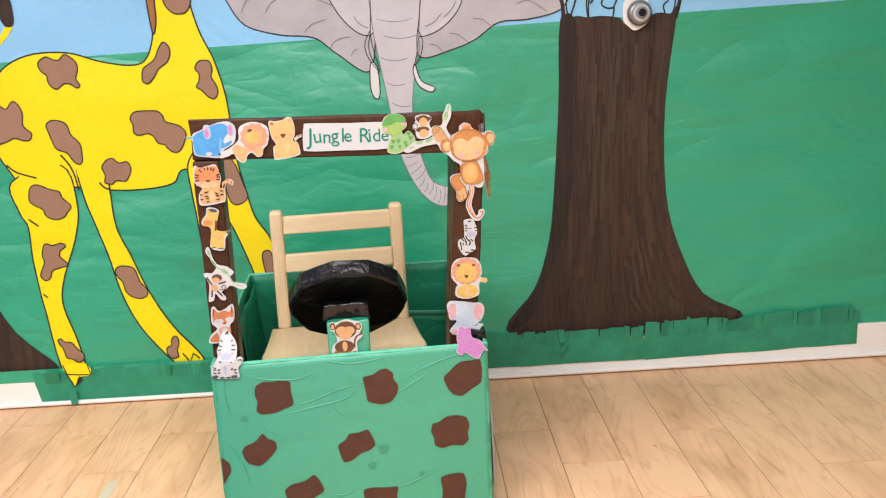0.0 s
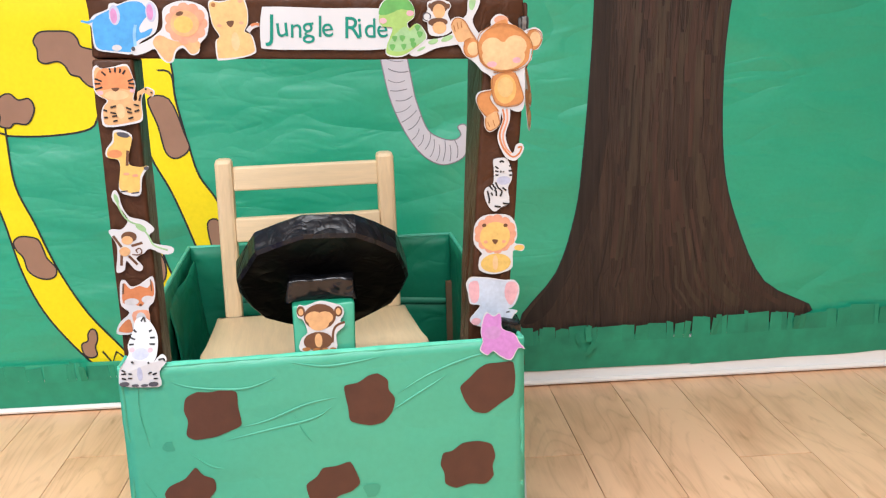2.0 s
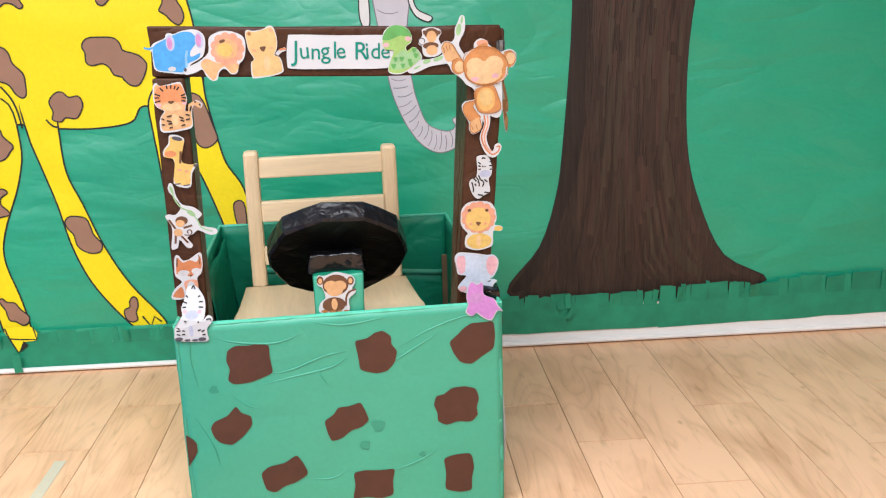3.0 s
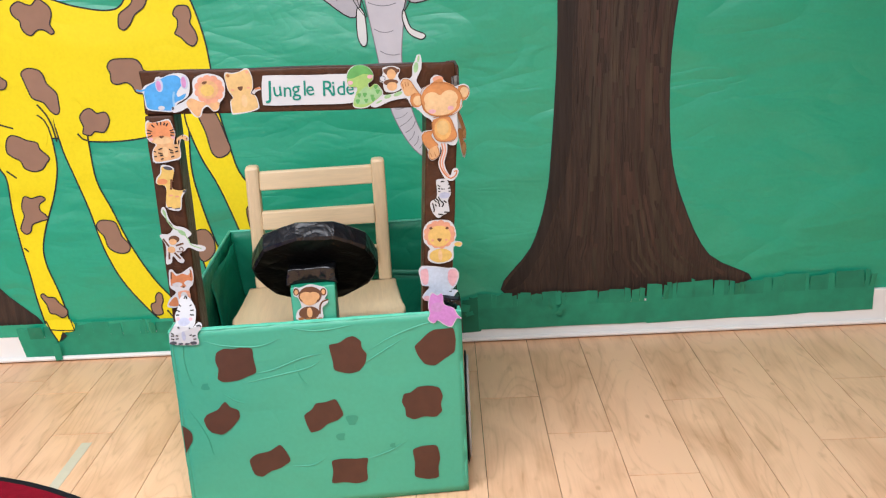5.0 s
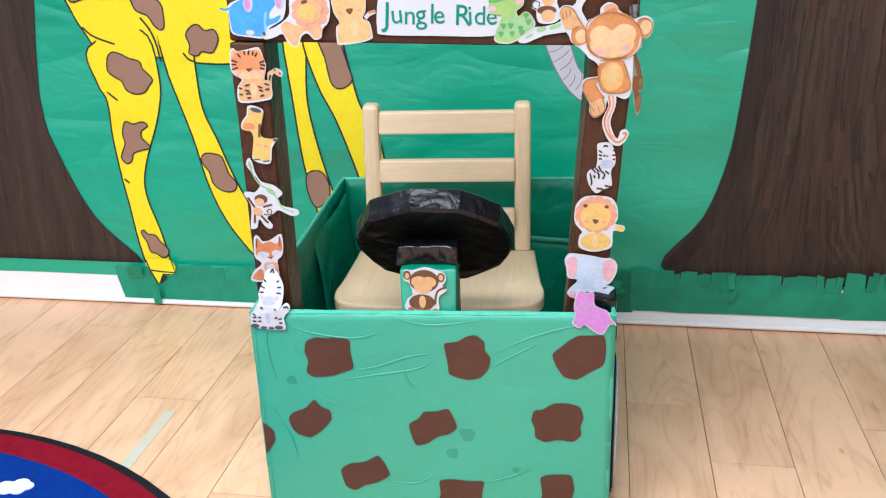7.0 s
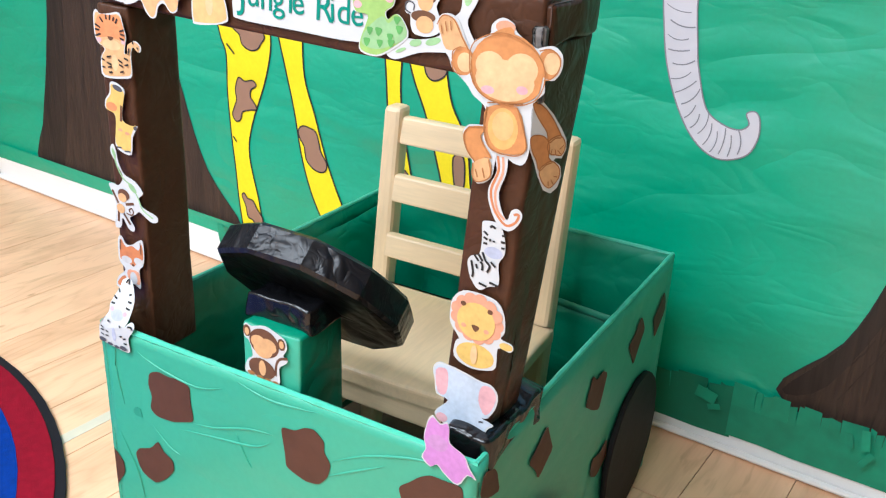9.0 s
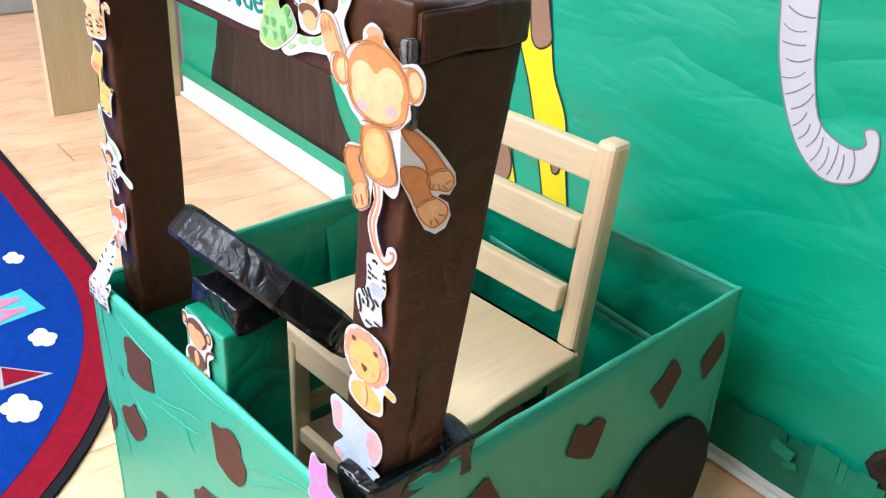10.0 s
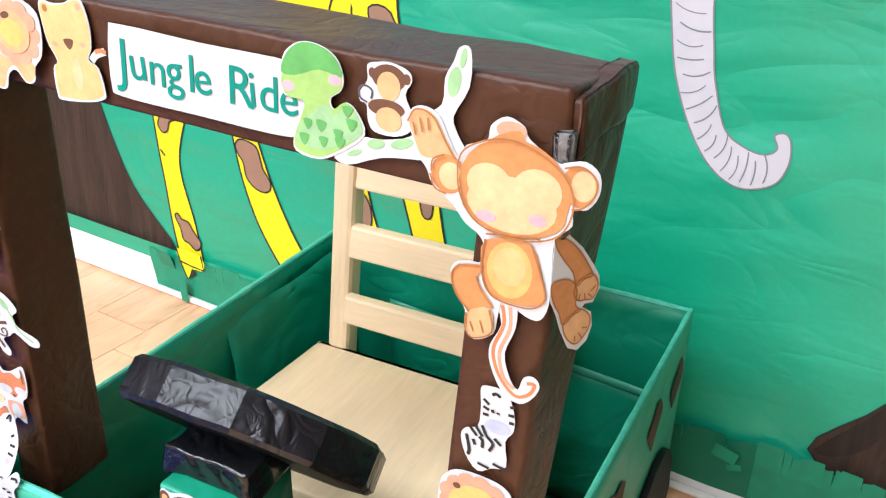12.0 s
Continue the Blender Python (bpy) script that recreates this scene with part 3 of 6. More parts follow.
for k in range(2, len(edge_l) - 1):
    a, b = np.array(edge_l[k]), np.array(edge_r[k])
    along = np.array((-(b - a)[1], (b - a)[0]))
    near, far = (random.uniform(0.04, 0.12), random.uniform(0.6, 0.94)) if k % 3 else (random.uniform(0.1, 0.35), 0.94)
    sag = random.uniform(0.04, 0.10)
    line = [tuple(a + (b - a) * (near + (far - near) * q) - along * sag * 4 * q * (1 - q)) for q in np.linspace(0, 1, 9)]
    part("crease", ribbon(bmesh.new(), line, GY - 0.0013, random.uniform(0.0014, 0.0024)), CREASE, elephant)
for pts in ([(-0.522, 1.165), (-0.511, 1.190), (-0.493, 1.206)],
            [(-0.454, 1.160), (-0.439, 1.185), (-0.411, 1.200)],
            [(-0.325, 1.201), (-0.293, 1.187), (-0.264, 1.173)],
            [(-0.347, 1.101), (-0.324, 1.123), (-0.280, 1.135)],
            [(-0.278, 1.053), (-0.257, 1.075), (-0.219, 1.083)],
            [(-0.217, 1.027), (-0.212, 1.040), (-0.198, 1.048)],
            [(-0.203, 1.140), (-0.190, 1.120), (-0.164, 1.105)],
            [(0.001, 1.102), (0.028, 1.113), (0.049, 1.136)],
            [(0.056, 1.125), (0.080, 1.146), (0.093, 1.169)],
            [(0.268, 1.153), (0.305, 1.160), (0.356, 1.128)],
            [(0.141, 1.118), (0.168, 1.113), (0.196, 1.091)],
            [(0.071, 1.080), (0.098, 1.073), (0.122, 1.052)],
            [(0.009, 1.052), (0.033, 1.045), (0.048, 1.028)],
            [(-0.153, 1.195), (-0.154, 1.143), (-0.158, 1.098), (-0.154, 1.052), (-0.137, 0.984)],
            [(-0.007, 1.191), (-0.015, 1.126), (-0.024, 1.074), (-0.027, 1.027), (-0.040, 0.981)],
            [(-0.158, 1.098), (-0.175, 1.065), (-0.172, 1.029), (-0.149, 0.991), (-0.137, 0.981)],
            [(-0.159, 1.085), (-0.166, 1.052), (-0.156, 1.012), (-0.142, 0.990)],
            [(-0.020, 1.093), (-0.008, 1.060), (-0.016, 1.020), (-0.034, 0.991)],
            [(-0.019, 1.073), (-0.019, 1.040), (-0.030, 1.004)],
            [(-0.120, 1.194), (-0.152, 1.208), (-0.171, 1.234)]):
    part("crease", ribbon(bmesh.new(), spline(pts, 5, False), GY - 0.0017, 0.0024), INK if len(pts) > 3 else CREASE, elephant)

tree = empty("tree_cutout", pose(0, 0, 0), "wide dark brown painted paper tree trunk on the green wall", "wall decoration", "paper trees")
TREE = [(0.403, 1.096), (0.394, 0.844), (0.375, 0.581), (0.357, 0.436), (0.310, 0.289), (0.217, 0.161), (0.346, 0.144), (0.439, 0.125), (0.606, 0.154), (0.757, 0.159), (0.969, 0.160), (0.839, 0.241), (0.760, 0.397), (0.718, 0.565), (0.712, 0.831), (0.745, 1.102), (0.679, 1.100), (0.593, 1.082), (0.489, 1.102)]
TREE = [(x, z - (0.035 if z < 0.17 and 0.3 < x < 0.9 else 0)) for x, z in TREE if z < 1.05] + [(0.744, 1.102), (0.727, 1.097), (0.701, 1.102), (0.678, 1.099), (0.650, 1.080), (0.621, 1.060), (0.588, 1.081), (0.571, 1.094), (0.524, 1.101), (0.482, 1.099), (0.454, 1.104), (0.431, 1.099), (0.404, 1.094)]
cutout_part("trunk", TREE, BARK, tree, GY, 0.003, 4)
part("shade", sheet(bmesh.new(), spline([(0.402, 1.09), (0.394, 0.844), (0.376, 0.581), (0.358, 0.436), (0.312, 0.289), (0.226, 0.165), (0.30, 0.20), (0.39, 0.42), (0.43, 0.60), (0.435, 0.84), (0.45, 1.08)], 4), GY - 0.0006),
     BARK_DARK, tree)
for k in range(46):
    x = 0.44 + 0.24 * random.random()
    z = 0.20 + 0.75 * random.random()
    flare = (x - 0.56) * max(0, 0.45 - z) * 1.2
    part("streak", ribbon(bmesh.new(), spline([(max(0.41, min(x, 0.70)) + flare, z), (max(0.41, min(x, 0.70)) + 0.004, z + 0.06), (max(0.41, min(x, 0.70)), z + 0.1 + 0.1 * random.random())], 4, False), GY - 0.0009, 0.001 + 0.003 * random.random() ** 2),
         BARK_DARK, tree)
for pts, w in (([(0.396, 1.30), (0.400, 1.178), (0.410, 1.139), (0.413, 1.085)], 0.011), ([(0.430, 1.30), (0.426, 1.177), (0.421, 1.138), (0.428, 1.095)], 0.004),
               ([(0.480, 1.25), (0.456, 1.176), (0.446, 1.142), (0.431, 1.10)], 0.005), ([(0.490, 1.30), (0.484, 1.176), (0.480, 1.136), (0.485, 1.098)], 0.004),
               ([(0.505, 1.25), (0.494, 1.175), (0.486, 1.136), (0.486, 1.10)], 0.004), ([(0.560, 1.22), (0.528, 1.174), (0.508, 1.160), (0.491, 1.138)], 0.005),
               ([(0.529, 1.153), (0.524, 1.135), (0.542, 1.123), (0.560, 1.122), (0.557, 1.098)], 0.0045), ([(0.640, 1.24), (0.597, 1.172), (0.575, 1.155), (0.561, 1.129), (0.560, 1.121)], 0.004),
               ([(0.59, 1.22), (0.580, 1.173), (0.577, 1.158)], 0.004), ([(0.60, 1.21), (0.637, 1.171), (0.663, 1.155), (0.699, 1.154), (0.720, 1.168), (0.74, 1.20)], 0.0035),
               ([(0.73, 1.22), (0.727, 1.168), (0.721, 1.139), (0.706, 1.124), (0.711, 1.10)], 0.004), ([(0.745, 1.25), (0.741, 1.168), (0.740, 1.128), (0.732, 1.095)], 0.004),
               ([(0.762, 1.30), (0.757, 1.167), (0.752, 1.128), (0.741, 1.085)], 0.011)):
    part("branch", ribbon(bmesh.new(), spline(pts, 5, False), GY - 0.0005, w), BARK_DARK, tree)
# brush strokes that run down the trunk and spread with its foot
random.seed(21)
EDGE_Z = [0.161, 0.24, 0.289, 0.40, 0.436, 0.57, 0.84, 1.10]
EDGE_L = [0.217, 0.275, 0.310, 0.347, 0.357, 0.374, 0.394, 0.403]
EDGE_R = [0.969, 0.839, 0.808, 0.760, 0.748, 0.718, 0.713, 0.744]
for shade, tone in enumerate((BARK_RED, BARK_OLIVE, BARK_DARK)):
    for k in range((50, 50, 20)[shade]):
        s = random.uniform(0.24, 0.93) if shade < 2 else random.choice((random.uniform(0.04, 0.24), random.uniform(0.3, 0.95)))
        z1 = random.uniform(0.26, 1.06)
        z0 = max(0.18, z1 - random.uniform(0.06, 0.26))
        line = []
        for j in range(7):
            z = z1 + (z0 - z1) * j / 6
            left, right = np.interp(z, EDGE_Z, EDGE_L), np.interp(z, EDGE_Z, EDGE_R)
            line.append((left + (right - left) * s + random.uniform(-0.0015, 0.0015), z))
        wide = random.uniform(0.004, 0.015) if shade < 2 else random.uniform(0.001, 0.004)
        part("brush_stroke", ribbon(bmesh.new(), line, GY - 0.0010 - 0.000006 * (60 * shade + k), wide), tone, tree)
far_tree = empty("tree_cutout", pose(0, 0, 0), "dark brown painted paper tree trunk near the wall's end", "wall decoration", "paper trees")
cutout_part("trunk", [(-1.90, 1.1), (-1.93, 0.66), (-1.97, 0.45), (-2.01, 0.28), (-2.07, 0.09), (-1.76, 0.08), (-1.50, 0.08), (-1.28, 0.085), (-1.177, 0.115), (-1.298, 0.247), (-1.375, 0.434), (-1.397, 0.581), (-1.381, 1.1)], BARK, far_tree, GY, 0.003, 4)
part("shade", sheet(bmesh.new(), spline([(-1.90, 1.08), (-1.93, 0.66), (-1.97, 0.45), (-2.06, 0.10), (-1.95, 0.1), (-1.88, 0.45), (-1.84, 1.08)], 4), GY - 0.0005), BARK_DARK, far_tree)


def grass_strip(x0, x1, z0, z1, tilt=0.0, y=-0.0165, mat=GRASS, slant=0.0):
    """A strip of green paper snipped into blades along its top."""
    ob = empty("grass_strip", pose(0, 0, 0), "green paper strip snipped into grass blades along the wall's foot", "wall decoration", "grass strips")
    h, n = z1 - z0, max(3, int((x1 - x0) / 0.06))
    foot = [(x0 + slant + (x1 - x0 - slant) * k / n, z0 + tilt * k / n + (0.004 * noise.noise(Vector((k * 0.7, x0 * 9, 0))) if 0 < k < n else 0)) for k in range(n + 1)]
    part("band", sheet(bmesh.new(), foot + [(x1, z0 + 0.62 * h + tilt), (x0, z0 + 0.62 * h)], y), mat, ob)
    x = x0
    while x < x1 - 0.008:
        w = min(random.choice((0.012, 0.016, 0.022, 0.03, 0.045, 0.055)) * random.uniform(0.8, 1.2), x1 - x)
        s = tilt * (x - x0) / (x1 - x0)
        rise = 0.010 * noise.noise(Vector((x * 6, 3.1, 0)))
        base, top = z0 + 0.60 * h + s, z1 + s + rise + random.uniform(-0.006, 0.004)
        bent = random.random() < 0.22
        lean, out = random.uniform(-0.003, 0.003), random.uniform(0.006, 0.018) if bent else random.uniform(0.0004, 0.0016)
        gap = random.choice((0.97, 0.99, 0.93))
        bm = bmesh.new()
        vs = [bm.verts.new(v) for v in [(x, y - 0.0003, base), (x + w * 0.995, y - 0.0003, base), (x + w * gap + lean, y - out, top), (x + lean, y - out * 0.8, top + random.uniform(-0.005, 0.005))]]
        back = [bm.verts.new(v.co + Vector((0, 0.0003, 0))) for v in vs]
        bm.faces.new(vs)
        for q in range(4):
            bm.faces.new((vs[(q + 1) % 4], vs[q], back[q], back[(q + 1) % 4]))
        part("blade", bm, mat, ob)
        x += w
    return ob


loose = empty("grass_scrap", pose(0, 0, 0), "loose snipped scraps of green paper hanging by the grass strips", "paper scrap")
for sx, sz, sw, sh, turn in ((0.385, 0.135, 0.007, 0.020, 8), (0.392, 0.098, 0.006, 0.017, -28), (-1.138, 0.035, 0.011, 0.026, 4), (0.10, 0.118, 0.020, 0.012, -12), (0.118, 0.098, 0.012, 0.006, 20), (0.36, 0.125, 0.005, 0.014, 14)):
    bm = sheet(bmesh.new(), [tuple(np.array((sx, sz)) + np.array((math.cos(radians(turn)) * a - math.sin(radians(turn)) * c, math.sin(radians(turn)) * a + math.cos(radians(turn)) * c)))
                             for a, c in ((-sw, -sh), (sw, -sh), (sw, sh), (-sw, sh))], -0.034, 0.0006)
    part("scrap", bm, GRASS, loose)
grass_strip(-1.256, -0.56, 0.010, 0.116, 0.004, slant=0.014)
grass_strip(-0.56, -0.05, 0.030, 0.130)
# this strip's dark tone deepens the box's shadow on it
grass_strip(-0.05, 0.152, 0.030, 0.138, 0.004, mat=GRASS_SHADED)
grass_strip(0.145, 0.652, 0.040, 0.152, 0.0, -0.0185)
grass_strip(0.652, 1.335, 0.036, 0.160, 0.012)
# the foot of one leg hangs over the grass
foot = cutout_part("foot", [(-1.162, 0.134), (-1.153, 0.103), (-1.135, 0.063), (-1.122, 0.088), (-1.108, 0.094), (-1.081, 0.098), (-1.087, 0.134)], YELLOW, giraffe, -0.0205, 0.0, 2)
part("notch", sheet(bmesh.new(), [(-1.117, 0.096), (-1.131, 0.064), (-1.106, 0.082)], -0.0212), INK, foot)
part("outline", ribbon(bmesh.new(), [(-1.162, 0.134), (-1.153, 0.103), (-1.135, 0.063)], -0.0210, 0.004), INK, foot)
part("outline", ribbon(bmesh.new(), [(-1.153, 0.104), (-1.12, 0.100), (-1.081, 0.099), (-1.087, 0.134)], -0.0210, 0.004), INK, foot)

lens = empty("wall_camera", pose(0.630, -0.004, 1.106), "round grey dome camera on a white wall plate", "security camera")
PLATE = [(-0.043, 0.030), (-0.030, 0.043), (-0.008, 0.046), (0.020, 0.040), (0.034, 0.020), (0.038, 0.002), (0.030, -0.024), (0.014, -0.040), (-0.010, -0.050), (-0.030, -0.036), (-0.043, -0.022), (-0.045, 0.005)]
part("plate", sheet(bmesh.new(), spline(PLATE, 3), -0.010, 0.009), WHITE, lens)
RX = pose(0, 0, 0, 90)
part("ring", disc(bmesh.new(), 0.036, 0.026, pose(0, -0.0102, 0) @ RX, 40, bevel=0.010), METAL, lens)
part("inner_ring", disc(bmesh.new(), 0.025, 0.010, pose(0.001, -0.0362, 0) @ RX, 32, bevel=0.005), SILVER, lens)
part("shade_ring", disc(bmesh.new(), 0.0165, 0.005, pose(0.001, -0.0462, 0) @ RX, 32, bevel=0.002), METAL, lens)
part("lens", disc(bmesh.new(), 0.011, 0.004, pose(0.001, -0.0512, 0) @ RX, bevel=0.0015), LENS, lens)

# ---- the cardboard car ----
CU, CV = -0.29, -0.54
car = empty("cardboard_car", pose(0, 0, 0, 0, 0, 5.0) @ pose(-0.268, -0.512, 0) @ Matrix.Diagonal((0.963, 0.970, 1, 1)), "pretend safari car, a green-papered box with brown patches", "play car")


def cx(x):
    return x - CU


def cy(y):
    return y - CV


FL, FR, BR, BL = (-0.610, -0.895), (0.004, -0.895), (0.016, -0.183), (-0.578, -0.19)
TOPS = dict(fl=0.422, fr=0.420, br=0.434, bl=0.440)


def corner(c, z):
    return (cx(c[0]), cy(c[1]), z)


# the panels' inner faces have the shade inside put into their colour
with_shade(part("front_panel", panel(bmesh.new(), corner(FL, 0.003), corner(FR, 0.003), corner(FR, TOPS["fr"]), corner(FL, TOPS["fl"]), 0.008, 40, 28, 0.0006, 1.0), BOX_GREEN, car))
with_shade(part("side_panel", panel(bmesh.new(), corner(FR, 0.003), corner(BR, 0.003), corner(BR, TOPS["br"]), corner(FR, TOPS["fr"]), 0.007, 30, 16, 0.0015, 2.0), BOX_GREEN, car))
with_shade(part("back_panel", panel(bmesh.new(), corner(BR, 0.003), corner(BL, 0.003), corner(BL, TOPS["bl"]), corner(BR, TOPS["br"]), 0.007, 30, 16, 0.003, 3.0), BOX_GREEN, car))
with_shade(part("side_panel", panel(bmesh.new(), corner(BL, 0.003), corner(FL, 0.003), corner(FL, TOPS["fl"]), corner(BL, TOPS["bl"]), 0.007, 30, 16, 0.003, 4.0), BOX_GREEN, car))
part("floor_panel", cube(cx(-0.59), cx(0.005), cy(-0.885), cy(-0.195), 0.002, 0.008), CARDBOARD, car)
part("bare_corner", cube(cx(-0.004), cx(0.012), cy(-0.2065), cy(-0.1995), 0.05, 0.33), CARDBOARD, car, "strip of bare brown cardboard in the corner")
# rolled paper edges along the rim
for a, b, za, zb in ((FL, FR, "fl", "fr"), (FR, BR, "fr", "br"), (BR, BL, "br", "bl"), (BL, FL, "bl", "fl")):
    p, q = Vector(corner(a, TOPS[za])), Vector(corner(b, TOPS[zb]))
    d = (q - p).normalized()
    inward = Vector((0, 0, 1)).cross(d)
    bm = bmesh.new()
    rings = []
    for k in range(25):
        c = p.lerp(q, k / 24) + inward * 0.0035
        r = 0.0040 + 0.0014 * noise.noise(c * 30) + 0.0008 * noise.noise(c * 90)
        rings.append([bm.verts.new(c + (inward * math.cos(t) + Vector((0, 0, 1)) * math.sin(t)) * r) for t in [math.pi * 2 * s / 8 for s in range(8)]])
    for r0, r1 in zip(rings, rings[1:]):
        for s in range(8):
            bm.faces.new((r0[s], r0[(s + 1) % 8], r1[(s + 1) % 8], r1[s]))
    part("rim", bm, RIM, car, "worn pale mint paper fold along the rim")
# loose flaps of paper inside
part("fold_edge", panel(bmesh.new(), (cx(-0.48), cy(-0.2055), 0.316), (cx(0.006), cy(-0.2005), 0.276), (cx(0.006), cy(-0.2005), 0.290), (cx(-0.48), cy(-0.2055), 0.331), 0.0012, 24, 2, 0.0016, 7.0), BOX_GREEN, car, "pale folded edge of the inner paper")
# both flaps below are coloured dark to look shaded
part("paper_fold", panel(bmesh.new(), (cx(-0.48), cy(-0.2035), 0.04), (cx(0.008), cy(-0.1985), 0.04), (cx(0.008), cy(-0.1985), 0.285), (cx(-0.48), cy(-0.2035), 0.325), 0.0015, 24, 8, 0.001, 5.0), SHADE_GREEN, car)
part("paper_fold", panel(bmesh.new(), (cx(-0.56), cy(-0.50), 0.20), (cx(-0.535), cy(-0.25), 0.16), (cx(-0.56), cy(-0.23), 0.42), (cx(-0.585), cy(-0.50), 0.40), 0.002, 12, 10, 0.006, 6.0), SHADE_GREEN, car)

def crease(pts, r=0.0016):
    """A raised fold in the paper of the box's front."""
    line = spline([(cx(u), z) for u, z in pts], 6, False)
    bm = bmesh.new()
    rings = []
    for k, (x, z) in enumerate(line):
        s = r * math.sin(math.pi * (k + 0.3) / (len(line) - 0.4))
        y = cy(-0.8955)
        rings.append([bm.verts.new((x, y, z - 1.5 * s)), bm.verts.new((x, y - s, z)), bm.verts.new((x, y, z + 0.6 * s))])
    for a, b in zip(rings, rings[1:]):
        for q in (0, 1):
            f = bm.faces.new((a[q], b[q], b[q + 1], a[q + 1]))
            f.smooth = True
    part("paper_crease", bm, BOX_GREEN, car)


for pts in ([(-0.54, 0.398), (-0.50, 0.385), (-0.43, 0.378), (-0.38, 0.392)], [(-0.44, 0.318), (-0.40, 0.325), (-0.34, 0.345), (-0.29, 0.352)],
            [(-0.47, 0.298), (-0.40, 0.310), (-0.33, 0.322), (-0.30, 0.338)], [(-0.205, 0.345), (-0.15, 0.375), (-0.08, 0.398), (-0.03, 0.402)],
            [(-0.21, 0.322), (-0.17, 0.345), (-0.12, 0.372)], [(-0.36, 0.412), (-0.30, 0.402), (-0.22, 0.410)], [(-0.52, 0.285), (-0.49, 0.262), (-0.47, 0.255)],
            [(-0.385, 0.10), (-0.34, 0.098), (-0.31, 0.112)], [(-0.22, 0.10), (-0.17, 0.115), (-0.13, 0.135)], [(-0.58, 0.41), (-0.585, 0.36), (-0.575, 0.30)],
            [(-0.36, 0.33), (-0.345, 0.30), (-0.335, 0.285)], [(-0.59, 0.25), (-0.56, 0.19), (-0.55, 0.14)]):
    crease(pts, 0.0020)


def blotch(k, pts):
    part("brown_patch", sheet(bmesh.new(), [(cx(max(x, -0.6085)), z + 0.018 * (1 - z / 0.42)) for x, z in snipped(pts)], cy(-0.8963) - 0.00005 * k, 0.0005), BLOTCH, car)


blotch(0, [(-0.518, 0.369), (-0.500, 0.377), (-0.480, 0.374), (-0.460, 0.378), (-0.441, 0.372), (-0.442, 0.349), (-0.437, 0.316), (-0.459, 0.308), (-0.478, 0.301), (-0.510, 0.299), (-0.522, 0.308), (-0.516, 0.331), (-0.522, 0.348)])
blotch(1, [(-0.282, 0.367), (-0.259, 0.369), (-0.243, 0.380), (-0.228, 0.383), (-0.212, 0.370), (-0.213, 0.354), (-0.202, 0.339), (-0.207, 0.317), (-0.221, 0.300), (-0.243, 0.296), (-0.275, 0.306), (-0.276, 0.328), (-0.279, 0.346)])
blotch(2, [(-0.101, 0.348), (-0.085, 0.361), (-0.072, 0.374), (-0.057, 0.383), (-0.035, 0.383), (-0.013, 0.384), (-0.010, 0.356), (-0.013, 0.327), (-0.034, 0.315), (-0.058, 0.298), (-0.080, 0.304), (-0.093, 0.324)])
blotch(3, [(-0.512, 0.256), (-0.503, 0.240), (-0.485, 0.232), (-0.484, 0.214), (-0.497, 0.198), (-0.506, 0.189), (-0.525, 0.175), (-0.548, 0.183), (-0.557, 0.195), (-0.562, 0.215), (-0.554, 0.227), (-0.529, 0.236)])
blotch(4, [(-0.349, 0.207), (-0.330, 0.218), (-0.321, 0.233), (-0.299, 0.233), (-0.277, 0.240), (-0.269, 0.221), (-0.262, 0.200), (-0.277, 0.187), (-0.298, 0.182), (-0.316, 0.167), (-0.337, 0.162), (-0.344, 0.182)])
blotch(5, [(-0.130, 0.238), (-0.115, 0.239), (-0.098, 0.252), (-0.072, 0.253), (-0.050, 0.246), (-0.044, 0.224), (-0.050, 0.207), (-0.047, 0.189), (-0.061, 0.175), (-0.088, 0.180), (-0.110, 0.173), (-0.128, 0.183), (-0.128, 0.202), (-0.135, 0.218)])
blotch(6, [(-0.477, 0.109), (-0.460, 0.122), (-0.429, 0.126), (-0.406, 0.142), (-0.394, 0.122), (-0.385, 0.098), (-0.411, 0.082), (-0.433, 0.077), (-0.451, 0.064), (-0.469, 0.072)])
blotch(7, [(-0.299, 0.090), (-0.276, 0.093), (-0.243, 0.089), (-0.216, 0.090), (-0.222, 0.064), (-0.221, 0.032), (-0.246, 0.027), (-0.274, 0.034), (-0.303, 0.032), (-0.296, 0.062)])
blotch(8, [(-0.119, 0.101), (-0.096, 0.107), (-0.062, 0.107), (-0.057, 0.075), (-0.063, 0.050), (-0.062, 0.024), (-0.087, 0.022), (-0.118, 0.031), (-0.114, 0.067)])
blotch(9, [(-0.626, 0.211), (-0.604, 0.203), (-0.590, 0.188), (-0.590, 0.168), (-0.601, 0.152), (-0.612, 0.133), (-0.618, 0.142), (-0.620, 0.173)])
for u, z, r in ((-0.246, 0.195, 0.012), (-0.272, 0.158, 0.009), (-0.548, 0.298, 0.008), (-0.16, 0.128, 0.006)):
    ring = [(cx(u) + r * (1 + 0.3 * math.sin(3 * a + u * 50)) * math.cos(a), z + r * 1.2 * (1 + 0.25 * math.cos(2 * a)) * math.sin(a)) for a in [k * 0.35 for k in range(18)]]
    part("stain", sheet(bmesh.new(), ring, cy(-0.8961), 0.0002), STAIN, car)


def side_blotch(pts):
    mid = sum(p[0] for p in pts) / len(pts)
    patch = part("brown_patch", sheet(bmesh.new(), [(y - mid, z) for y, z in snipped(pts, 1)], 0.0, 0.0008), BLOTCH, car)
    patch.matrix_local = pose(cx(0.0068 + 0.012 * (mid + 0.895) / 0.712), cy(mid), 0, 0, 0, 89.0)


